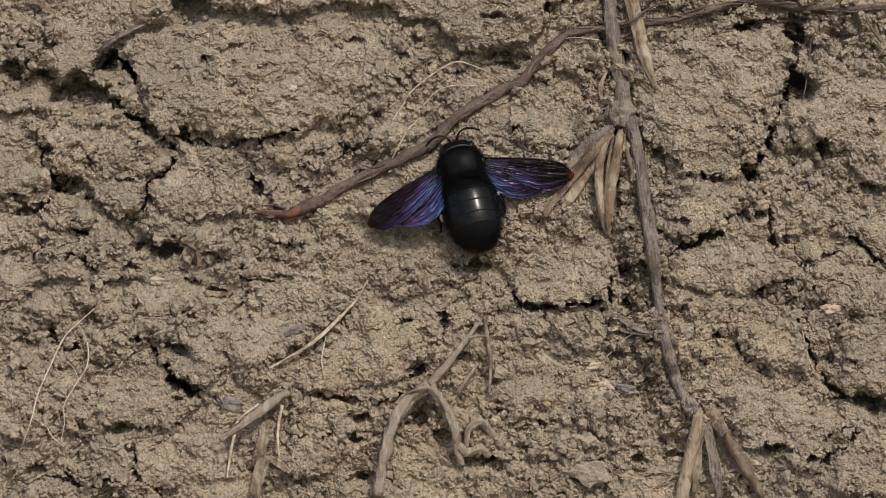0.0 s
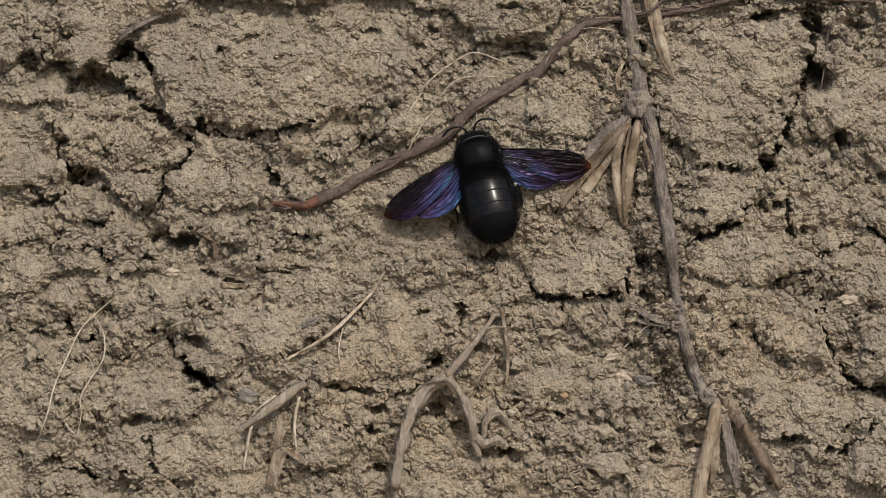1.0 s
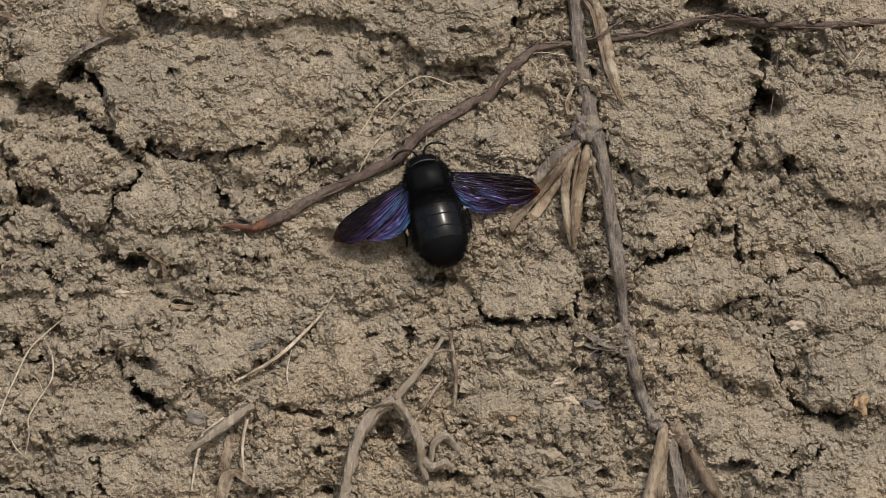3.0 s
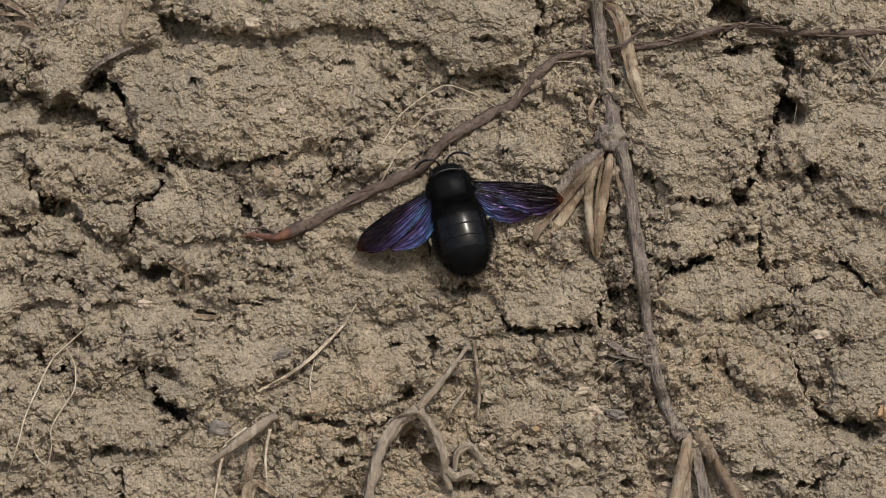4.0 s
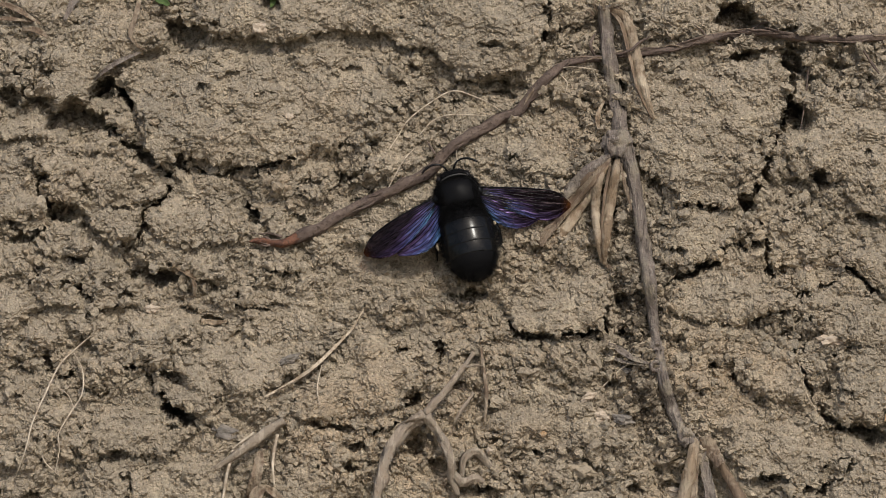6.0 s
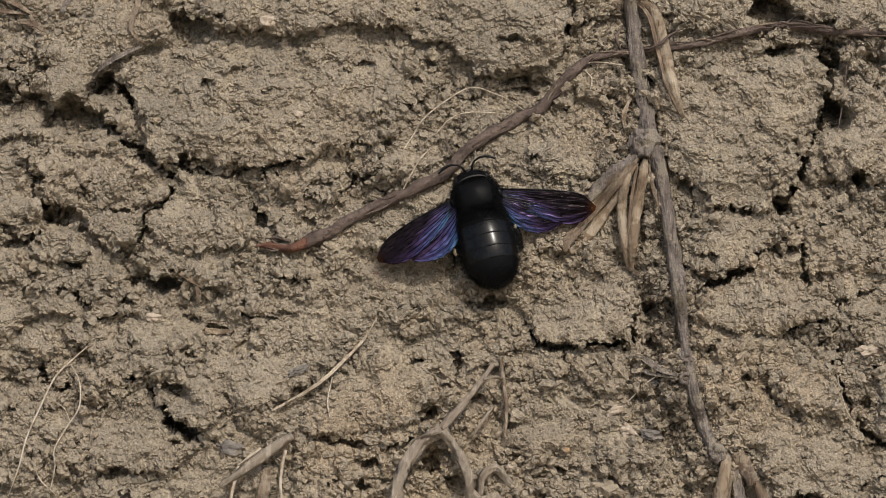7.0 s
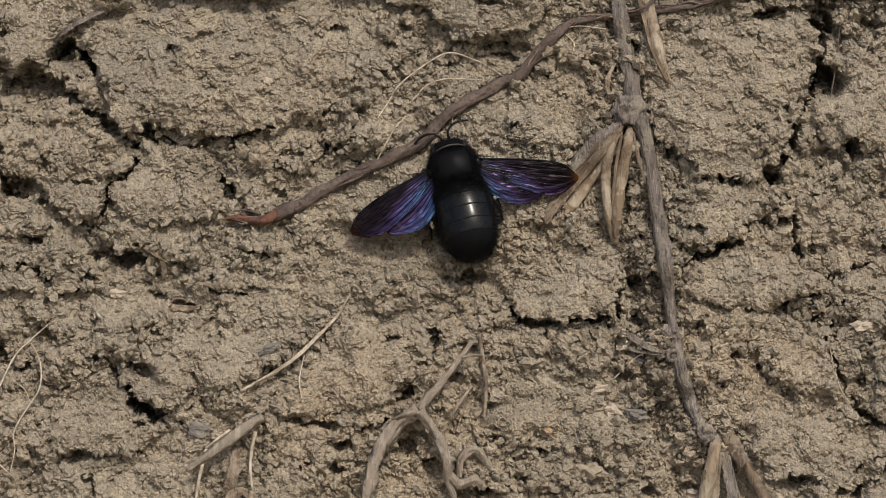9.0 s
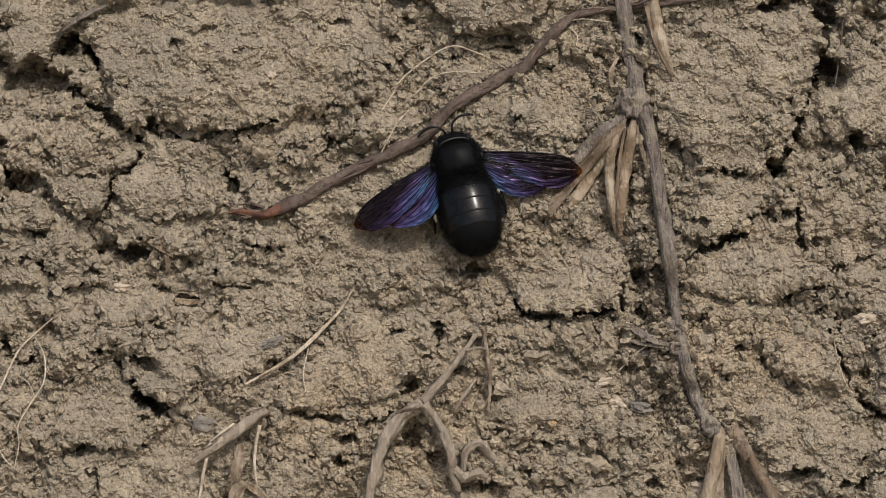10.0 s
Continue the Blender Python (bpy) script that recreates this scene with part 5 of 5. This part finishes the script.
root = thing("dark_root", *ROOT_LINE[0], "long dark brown woody root creeping across the clay", "root")
o = ROOT_LINE[0]
part("bark", mesh_of("bark", *tube(ROOT_LINE, (0.6, 0.65, 0.7, 0.7, 0.65, 0.6, 0.75, 0.7, 0.65, 0.6, 0.65, 0.65, 0.6, 0.7, 0.95, 1.05, 0.95, 1.15, 1.0, 0.9, 0.95, 1.0, 1.05, 1.0, 1.0, 1.0, 1.05), 18, 7, 0.1, 0.55, 2.0, o), BARK), root)
part("tip", mesh_of("tip", *tube(on_bank([(-29.8, 1.6), (-32.1, 0.8), (-34.9, 0.8), (-37.7, 1.2), (-39.1, 1.0)], 1.0), (1.0, 0.9, 0.7, 0.4, 0.1), 14, 12, 0.15, 0.8, 5.0, o), TIP), root, "frayed red-brown broken tip")
rng = random.Random(8)
for k in range(34):
    a = rng.uniform(0, len(ROOT_LINE) - 4) if k % 2 else rng.uniform(0, 12)
    n = rng.choice((2, 3))
    seg = [ROOT_LINE[int(a) + i].lerp(ROOT_LINE[int(a) + i + 1], a % 1) + Vector((rng.uniform(-0.3, 0.3), rng.uniform(-0.9, 0.9), rng.uniform(0.2, 1.0))) for i in range(n)]
    part("fibre", mesh_of("fibre", *tube(kinked(seg, k, 0.15), (0.06, 0.2, 0.22, 0.06), 6, 3, 0, 0.4, k, o), BARK if k % 3 else SHEATH), root)
for line in ([(-32.7, 2.0), (-35.4, 2.7), (-37.6, 2.4)], [(-31.6, 0.3), (-34.2, 0.1), (-36.9, 0.8)], [(-33.1, 1.3), (-36.0, 1.3), (-38.7, 1.0)], [(-34.9, 1.2), (-36.9, 2.4), (-39.2, 2.9)], [(-33.8, 0.8), (-35.8, 0.1), (-37.6, 0.6)], [(53.9, 42.1), (51.4, 43.5), (50.1, 45.0), (48.7, 45.9)], [(59.4, 44.5), (61.7, 46.2), (63.4, 46.9)], [(13.0, 28.8), (15.8, 29.9), (18.4, 31.8)], [(-2.7, 19.1), (-3.8, 21.0), (-4.4, 21.8)]):
    part("fibre", mesh_of("fibre", *tube(on_bank(line, 0.7), (0.28, 0.22, 0.08), 6, 5, 0, 0.3, 1.0, o), BARK), root)

# ---- the pale forked root ----
FORK = on_bank([(4.9, -21.6, 0.2), (2.4, -25.2, 1.4), (-0.9, -29.5, 2.0), (-4.6, -33.9, 2.2)], 1.0)
fork = thing("forked_root", *FORK[0], "pale tan forked root growing out of the clay", "root")
o = FORK[0]
part("limb", mesh_of("limb", *tube(FORK, (0.4, 0.5, 0.65, 0.95), 16, 10, 0.08, 0.55, 3.0, o), ROOT), fork)


def add_branch(line, radii):
    part("branch", mesh_of("branch", *tube(on_bank(line, 1.0), [0.72 * r for r in radii], 16, 10, 0.1, 0.85, line[0][0], o), ROOT), fork)


add_branch([(-4.6, -33.9, 2.2), (-8.6, -37.0, 2.4), (-11.6, -42.0, 2.6), (-13.3, -47.6, 3.0), (-14.6, -55.7, 3.0)], (1.3, 1.5, 1.45, 1.5, 1.3))
add_branch([(-4.4, -34.1, 2.2), (-1.8, -37.9, 2.0), (0.2, -42.5, 2.2), (0.7, -46.7, 1.8), (1.7, -50.1, 1.0)], (1.15, 1.1, 1.15, 0.95, 0.5))
add_branch([(0.4, -45.4, 1.6), (2.4, -47.4, 1.4), (5.0, -46.7, 1.0), (6.8, -47.4, 0.4)], (0.8, 1.1, 0.8, 0.4))
add_branch([(2.4, -46.7, -0.6), (3.1, -42.8, -0.5), (5.3, -41.4, -0.4), (7.4, -43.6, -0.6), (9.6, -45.8, -1.2)], (0.6, 0.9, 1.0, 0.9, 0.4))
add_branch([(-4.8, -34.1, 3.0), (-6.8, -34.8, 2.4), (-9.2, -35.7, 1.2)], (0.6, 0.5, 0.2))
add_branch([(3.1, -24.5, 2.0), (5.3, -24.1, 1.6), (6.8, -24.3, 0.6)], (0.3, 0.25, 0.15))
add_branch([(4.8, -29.8, 1.0), (2.4, -33.2, 1.4), (1.1, -35.7, 0.8)], (0.4, 0.45, 0.2))

SNAG = on_bank([(-31.8, -35.2, 0.5), (-35.3, -37.5, 2.0), (-39.9, -41.1, 3.0), (-45.1, -44.7, 3.0)], 0.8)
snag = thing("root_stub", *SNAG[0], "weathered tan root stub with hanging rootlets", "root")
o = SNAG[0]
part("limb", mesh_of("limb", *tube(SNAG, (0.8, 1.0, 0.8, 0.4), 14, 10, 0.05, 0.5, 4.0, o), ROOT), snag)
for line, r in (([(-33.1, -37.9, 1.0), (-33.7, -41.1, 1.2), (-33.9, -44.5, 1.2), (-33.6, -48.1, 0.6)], 0.35), ([(-37.7, -37.7, 2.0), (-39.9, -39.4, 2.2), (-41.8, -40.9, 1.8)], 0.3), ([(-41.6, -41.1, 2.4), (-42.4, -44.5, 2.0), (-43.2, -48.8, 1.2), (-43.6, -52.3, 0.5)], 0.35)):
    part("rootlet", mesh_of("rootlet", *tube(on_bank(line, 0.5), (r, r * 0.9, r * 0.5), 7, 7, 0, 0.3, 1.0, o), FIBRE), snag)

# ---- thin rootlets ----


def add_rootlet(line, r):
    rod_thing("rootlet", FIBRE, line, (r * 0.4, r * 0.52, r * 0.5, r * 0.25), "thin pale dry rootlet hanging on the clay", "rootlet", 0.15, 7, 3, 0, 0.25, "rootlets", 0.16)


add_rootlet([(-70.0, -18.4, 0.2), (-73.2, -21.3, 1.0), (-75.8, -24.3, 1.5), (-78.1, -29.8, 1.5), (-80.3, -35.5, 1.2), (-81.5, -41.1, 1.4), (-83.7, -47.0, 0.5)], 0.34)
add_rootlet([(-73.0, -21.8, 1.0), (-71.1, -25.2, 1.5), (-71.0, -29.8, 1.2), (-73.1, -33.4, 0.8), (-75.2, -37.7, 1.0), (-75.1, -41.1, 1.0), (-75.9, -45.4, 0.4)], 0.30)
add_rootlet([(-78.9, -40.7, 0.2), (-77.7, -43.6, 0.8), (-75.0, -46.3, 0.3)], 0.24)
add_rootlet([(-75.7, -28.6, 0.6), (-73.9, -30.2, 0.9), (-72.7, -32.7, 0.4)], 0.2)
add_rootlet([(-11.9, 19.8, 0.1), (-9.9, 23.1, 0.5), (-8.1, 26.1, 0.8), (-3.6, 29.9, 1.0), (0.9, 32.3, 1.2), (5.2, 31.1, 1.0), (8.1, 29.7, 0.7), (10.8, 27.8, 0.2)], 0.26)
add_rootlet([(-5.8, 23.1, 0.2), (-3.1, 26.1, 0.8), (0.7, 27.3, 1.0), (7.4, 27.1, 0.6)], 0.24)
add_rootlet([(-12.0, 11.8, 0.1), (-10.5, 14.8, 0.8), (-8.7, 18.1, 0.9), (-6.9, 20.2, 0.2)], 0.26)
add_rootlet([(88.0, 37.8, 0.3), (86.2, 35.4, 0.9), (84.3, 32.6, 0.4)], 0.3)
add_rootlet([(1.7, 16.9, 0.0), (1.5, 18.8, 0.4), (1.7, 21.0, 0.1)], 0.17)
add_rootlet([(67.9, -22.9, 0.1), (69.5, -29.8, 0.6), (71.4, -33.2, 0.2)], 0.22)
add_rootlet([(-24.7, -24.1, 0.1), (-25.5, -28.6, 0.6), (-25.0, -32.0, 0.1)], 0.25)
add_rootlet([(29.3, 36.8, 0.2), (24.3, 37.3, 0.8), (21.6, 36.4, 0.4), (23.4, 34.2, 0.3), (23.1, 31.8, 0.1)], 0.22)
add_rootlet([(29.9, -28.6, 0.1), (34.8, -24.1, 0.7), (40.3, -23.2, 0.3)], 0.25)
for line, r in (([(72.2, 43.1, 0.5), (71.3, 34.2, 1.0), (70.5, 28.3, 1.0), (69.5, 23.8, 0.4)], 0.16), ([(82.3, 40.7, 0.4), (84.0, 38.0, 1.0), (85.3, 35.9, 0.4)], 0.3), ([(29.5, 38.7, 0.3), (28.2, 41.9, 0.6), (29.3, 44.5, 0.3)], 0.3)):
    rod_thing("rootlet", BARK, line, (r * 0.8, r, r, r * 0.5), "thin dark brown rootlet hanging over a crack", "rootlet", 0.3, 7, 3, 0, 0.25, "rootlets", 0.16)
rod_thing("thorn_twig", BARK, [(34.7, 40.2, 3.0), (36.3, 40.9, 3.6), (38.1, 42.6, 3.4), (40.4, 43.8, 2.4)], (0.2, 0.28, 0.26, 0.1), "short black pointed twig across the sheath", "twig", 0.6, 7)
rod_thing("brown_stalk", SHEATH, [(6.2, -20.4, 0.2), (6.8, -25.2, 0.9), (7.3, -29.8, 0.9), (7.0, -35.7, 0.2)], (0.3, 0.45, 0.42, 0.25), "thin brown upright dry stalk", "stalk", 0.3, 8)

# ---- straws and dead blades ----


def add_straw(line, widths, mat, label):
    blade_thing("straw", mat, line, widths, label, "straw", 0.25, 0.22, (0, 12), 3, "straws")


add_straw([(-35.8, -30.5, 0.3), (-31.2, -28.0, 1.2), (-26.2, -24.5, 1.4), (-22.1, -20.4, 1.0), (-19.0, -17.0, 0.8), (-16.6, -12.8, 0.2)], (0.3, 0.6, 0.68, 0.6, 0.4, 0.2), STRAW_PALE, "pale split straw lying on the clay")
add_straw([(-34.5, -29.8, 0.2), (-29.5, -27.3, 0.9), (-25.6, -24.3, 1.0), (-22.7, -21.6, 0.5)], (0.2, 0.35, 0.4, 0.2), SHEATH, "thin brown strand split off a straw")
add_straw([(-61.3, 40.4, 0.4), (-65.1, 38.5, 1.0), (-68.2, 36.4, 0.6), (-70.2, 34.7, 0.2)], (0.6, 0.95, 0.95, 0.4), STEM, "grey dry straw bridging a crack")
add_straw([(-61.6, 54.6, 0.5), (-62.2, 48.6, 1.2), (-63.2, 44.3, 1.2), (-62.2, 42.1, 0.8), (-60.6, 40.9, 0.2)], (0.9, 1.0, 0.95, 0.8, 0.5), SHEATH, "bent dry straw blade lying on clay")
add_straw([(-73.4, 54.6, 0.5), (-74.9, 51.5, 1.0), (-76.8, 47.1, 0.3)], (1.3, 1.8, 0.7), STEM, "grey dead leaf blade lying on clay")
add_straw([(-90.9, 51.2, 0.5), (-86.4, 49.5, 1.2), (-81.5, 46.4, 0.4)], (0.8, 1.3, 0.5), SHEATH, "dry straw blade at the bank's rim")
add_straw([(-90.8, 47.9, 0.4), (-87.4, 47.4, 1.0), (-82.9, 46.9, 0.4)], (0.6, 0.9, 0.4), SHEATH, "dry straw blade at the bank's rim")
add_straw([(-85.1, 45.4, 0.4), (-82.2, 45.0, 0.9), (-79.9, 43.5, 0.3)], (0.8, 1.3, 0.6), SHEATH, "grey dry straw scrap lying on clay")
add_straw([(-35.6, -48.5, 0.5), (-36.9, -50.1, 1.2), (-38.6, -55.7, 1.2)], (1.6, 2.6, 2.2), SHEATH, "grey dead leaf blade lying on clay")
add_straw([(-36.4, -41.1, 0.3), (-37.0, -45.6, 1.4), (-38.4, -50.6, 1.0)], (1.2, 2.2, 1.6), SHEATH, "grey dead leaf blade lying on clay")
add_straw([(-36.3, -48.1, 0.4), (-34.1, -49.4, 0.9), (-31.4, -51.2, 0.4)], (0.6, 1.6, 0.8), STRAW, "pale flake of straw lying on clay")
add_straw([(-48.4, -15.1, 0.2), (-46.2, -15.6, 0.8), (-43.3, -15.4, 0.3)], (0.8, 1.2, 0.5), STRAW, "short straw in a hollow")
add_straw([(-53.3, -4.1, 0.3), (-50.8, -5.5, 0.9), (-48.8, -7.1, 0.3)], (0.9, 1.3, 0.4), STRAW, "short split straw lying on clay")
add_straw([(-50.1, -6.6, 0.2), (-49.6, -8.2, 0.6), (-49.8, -10.3, 0.2)], (0.6, 1.0, 0.5), SHEATH, "short dry straw scrap")
add_straw([(-76.6, 6.4, 0.3), (-75.5, 8.0, 1.0), (-74.5, 9.4, 0.3)], (0.4, 0.7, 0.4), STRAW, "short straw over a hollow")
add_straw([(31.1, -19.7, 0.2), (33.3, -21.1, 1.0), (36.1, -22.9, 1.0), (38.8, -23.8, 0.3)], (0.5, 1.3, 1.2, 0.4), STEM, "curled grey leaf scrap lying on clay")
add_straw([(30.9, -22.0, 0.2), (33.7, -23.4, 0.7), (37.9, -24.1, 0.3)], (0.4, 0.8, 0.4), STEM, "curled grey leaf scrap lying on clay")
add_straw([(-36.7, 20.5, 0.1), (-37.9, 22.4, 0.6), (-39.2, 23.5, 0.1)], (0.3, 0.6, 0.3), STRAW, "tiny straw sliver lying on clay")
add_straw([(32.2, -4.5, 0.3), (30.6, -3.4, 0.9), (29.6, 0.1, 0.4)], (0.5, 1.0, 0.5), SHEATH, "dry sheath scrap lying on clay")
add_straw([(29.8, 23.5, 0.2), (29.4, 26.9, 0.8), (30.8, 30.2, 0.3)], (0.5, 1.0, 0.4), STRAW, "dry sheath scrap lying on clay")
add_straw([(36.2, -52.3, 0.2), (38.8, -51.4, 0.7), (42.1, -52.1, 0.2)], (0.5, 0.9, 0.4), STRAW, "short straw lying on clay")
blade_thing("green_leaf", GREEN, [(-59.1, 53.9, 0.5), (-57.5, 51.7, 1.2), (-55.9, 50.3, 0.4)], (1.0, 2.6, 0.8), "small green leaf tip at the bank's rim", "leaf")
blade_thing("green_leaf", GREEN, [(-35.5, 52.9, 0.3), (-35.1, 51.2, 0.8), (-35.5, 49.8, 0.2)], (0.6, 1.3, 0.4), "small green leaf tip in a hollow", "leaf")


# ---- stones ----


def add_stone(k, place, rx, ry, rz, turn, mat, label):
    me = lump(k + 1, rx, ry, 0.9 * rz, 3, 0.8)
    me.name = "stone"
    me.materials.append(mat)
    ob = tagged(new("stone", me), label, "stone", "stones")
    ob.matrix_world = BANK @ Matrix.Translation(on_bank([place], 0.05 * rz)[0] * 0.001) @ pose(0, 0, 0, 0, 0, turn)


add_stone(0, (-30.9, -22.9), 1.9, 0.8, 0.8, 22, STONE_GREY, "flat dark grey stone chip on dry clay")
add_stone(1, (74.6, -19.0), 2.3, 1.1, 1.0, 0, STONE_PALE, "pale rounded pebble on dry clay")
add_stone(2, (29.9, -34.5), 1.6, 1.2, 1.0, -30, STONE_PALE, "pale pebble in the clay")
add_stone(3, (33.8, -35.0), 1.9, 1.0, 1.0, -10, STONE_GREY, "dark grey stone chip on dry clay")
add_stone(4, (27.3, -30.5), 1.4, 0.7, 0.6, 15, STONE_PALE, "pale stone flake on dry clay")
add_stone(5, (85.8, -34.5), 1.5, 1.6, 1.0, 0, STONE_RUST, "rust-coloured pebble on dry clay")
add_stone(6, (-37.4, 45.2), 1.2, 1.1, 0.9, 0, STONE_PALE, "pale rounded pebble on dry clay")
add_stone(7, (-34.5, 41.1), 0.9, 0.8, 0.7, 0, STONE_PALE, "small pale pebble on dry clay")
add_stone(8, (25.8, -45.1), 2.2, 1.3, 1.0, -20, CRUMB, "angular clay lump on dry clay")
add_stone(9, (-3.7, -38.8), 0.8, 1.0, 0.7, 0, STONE_GREY, "grey pebble under the root")
add_stone(10, (70.6, -4.3), 0.9, 0.6, 0.5, 10, STONE_PALE, "small white stone chip on dry clay")
add_stone(11, (3.1, -28.9), 1.1, 0.9, 0.8, 20, STONE_PALE, "pale clay crumb on dry clay")
add_stone(12, (44.1, -49.7), 1.6, 0.9, 0.9, 0, STONE_PALE, "pale stone chip on dry clay")
add_stone(13, (34.4, -25.2), 1.1, 0.9, 0.8, 0, STONE_GREY, "grey stone chip on dry clay")
add_stone(14, (7.8, -41.3), 0.7, 0.5, 0.5, 0, STONE_PALE, "small pale chip on dry clay")
add_stone(15, (-58.0, -12.8), 1.3, 0.7, 0.6, 0, STONE_PALE, "pale stone chip on dry clay")
add_stone(16, (-43.4, -37.7), 2.6, 1.2, 0.9, -8, STONE_GREY, "flat grey-brown stone chip on dry clay")
add_stone(17, (-31.6, 26.9), 0.8, 0.6, 0.5, 0, STONE_PALE, "small pale chip on dry clay")
add_stone(18, (18.2, -37.9), 0.7, 0.6, 0.5, 0, STONE_RUST, "small rusty crumb on dry clay")
add_stone(19, (26.2, -51.4), 3.8, 2.3, 2.2, -14, SOIL, "large rounded clay lump over a hollow")


# ---- loose clods ----
def clods():
    """Single lumps that have come away and lie on the rough parts of the face."""
    rng = random.Random(31)
    kinds = []
    for k in range(14):
        me = lump(70 + k, 1.0, rng.uniform(0.65, 0.95), rng.uniform(0.5, 0.75), 3, 0.75)
        me.name = "clod"
        me.materials.append(SOIL)
        kinds.append(me)
    made = 0
    while made < 170:
        s, t = rng.uniform(-94, 91), rng.uniform(-62, 53)
        if gnoise(np.array([s / 12.0]), np.array([t / 9.0]), 71)[0] < rng.uniform(-0.35, 0.35) or (abs(s - BEE_AT.x) < 12 and abs(t - BEE_AT.y) < 14):
            continue
        size = 0.55 + 1.0 * rng.random() ** 2.5
        ob = tagged(new("clod", kinds[made % 14]), "loose crumbly lump of dry brown clay", "clod", "loose clods")
        ob.matrix_world = BANK @ Matrix.Translation(on_bank([(s, t)], -0.12 * size)[0] * 0.001) @ pose(0, 0, 0, rng.uniform(-30, 30), rng.uniform(-30, 30), rng.uniform(0, 360)) @ Matrix.Scale(size, 4)
        made += 1


clods()

# ---- loose crumbs of clay, and dark crumbs for the shade along the stem ----
def crumbs(name, mat, s, t, sizes, label, category, seed, jag=0.6, level=1, sunk=-0.3):
    """Many small angular lumps on the skin at places s, t of the plan, joined into one mesh."""
    rng = np.random.default_rng(seed)
    shapes = []
    for k in range(12):
        me = lump(40 + k, 1, rng.uniform(0.7, 1), rng.uniform(0.45, 0.8), level, jag)
        shapes.append(np.array([v.co[:] for v in me.vertices]) * 1000)
        tris = np.array([tuple(p.vertices) for p in me.polygons])
        bpy.data.meshes.remove(me)
    n = len(s)
    size = sizes[0] + sizes[1] * rng.random(n) ** 2.6
    q = rng.normal(size=(n, 4))
    w, x, y, z = (q / np.linalg.norm(q, axis=1)[:, None]).T
    turn = np.stack([1 - 2 * (y * y + z * z), 2 * (x * y - z * w), 2 * (x * z + y * w), 2 * (x * y + z * w), 1 - 2 * (x * x + z * z), 2 * (y * z - x * w),
                     2 * (x * z - y * w), 2 * (y * z + x * w), 1 - 2 * (x * x + y * y)], -1).reshape(n, 3, 3)
    i, j = np.searchsorted(US, s), np.searchsorted(VS, t)
    at = np.stack([s + SWAY[j, i], t - HANG[j, i], H[j, i] - sunk * size], -1)
    v = np.einsum("nij,nvj->nvi", turn, np.stack(shapes)[np.arange(n) % 12]) * size[:, None, None] + at[:, None, :]
    f = (tris[None] + (np.arange(n) * v.shape[1])[:, None, None]).reshape(-1, 3)
    me = bpy.data.meshes.new(name)
    me.vertices.add(n * v.shape[1])
    me.vertices.foreach_set("co", (v * 0.001).astype(np.float32).reshape(-1))
    me.loops.add(f.size)
    me.loops.foreach_set("vertex_index", f.astype(np.int32).reshape(-1))
    me.polygons.add(len(f))
    me.polygons.foreach_set("loop_start", np.arange(0, f.size, 3, dtype=np.int32))
    me.update(calc_edges=True)
    me.polygons.foreach_set("use_smooth", np.zeros(len(f), dtype=bool))
    me.materials.append(mat)
    ob = new(name, me)
    ob.matrix_world = BANK
    tagged(ob, label, category, kind="stuff")


def anywhere(count, seed):
    """Places all over the face, thicker in patches."""
    rng = np.random.default_rng(seed)
    s, t = rng.uniform(-96, 93, count), rng.uniform(-63, 55, count)
    on = gnoise(s / 9.0, t / 7.0, 77) > rng.uniform(-0.6, 0.4, count)
    return s[on], t[on]


def loosened(count, seed):
    """Places where the clay has fallen apart."""
    rng = np.random.default_rng(seed)
    s, t = rng.uniform(-96, 93, count), rng.uniform(-63, 55, count)
    on = LOOSE[np.searchsorted(VS, t), np.searchsorted(US, s)] > rng.uniform(0.12, 0.95, count)
    on &= (np.abs(s - BEE_AT.x) > 13) | (np.abs(t - BEE_AT.y) > 14)
    return s[on], t[on]


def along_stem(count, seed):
    """Places beside the stem for the shade crumbs, most of them low down and on its shaded side."""
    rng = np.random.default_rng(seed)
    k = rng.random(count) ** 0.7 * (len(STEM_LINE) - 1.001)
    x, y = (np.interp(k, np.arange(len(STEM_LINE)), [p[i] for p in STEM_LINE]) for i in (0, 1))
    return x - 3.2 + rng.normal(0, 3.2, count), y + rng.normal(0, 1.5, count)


crumbs("clay_granules", SOIL, *loosened(14000, 11), (0.42, 0.95), "rounded granules of crumbling dry clay", "granules", 11, 0.8, 2, 0.05)
crumbs("clay_crumbs", CRUMB, *anywhere(80000, 12), (0.09, 0.46), "loose dry clay crumbs scattered over the bank", "crumbs", 12, 1.2)
# These dark crumbs put the soft shade left of the stem into colour.
crumbs("leaf_mould", SHADE_CRUMB, *along_stem(3800, 13), (0.14, 0.6), "dark crumbly leaf mould beside the dead stem", "leaf mould", 13, 1.4)


# ---- what moves ----
def motions():
    """The bee keeps its place and feels about with its antennae."""
    roots = {-1: (-0.9, 9.1, 0.3), 1: (0.4, 9.1, 0.3)}
    swing = {1: ((0.0, -14), (2.5, -14), (4.0, -18), (5.7, -20), (6.8, -16), (7.2, -2), (8.0, 6), (9.0, 8), (10.0, 4)), -1: ((0.0, 24), (2.5, 22), (5.0, 21), (7.0, 18), (8.0, 21), (10.0, 19))}
    for side, rows in swing.items():
        walk(ANTENNAE[side], [(t, Matrix.Translation(Vector(roots[side]) * 0.001) @ pose(0, 0, 0, 0, 0, turn)) for t, turn in rows])


motions()
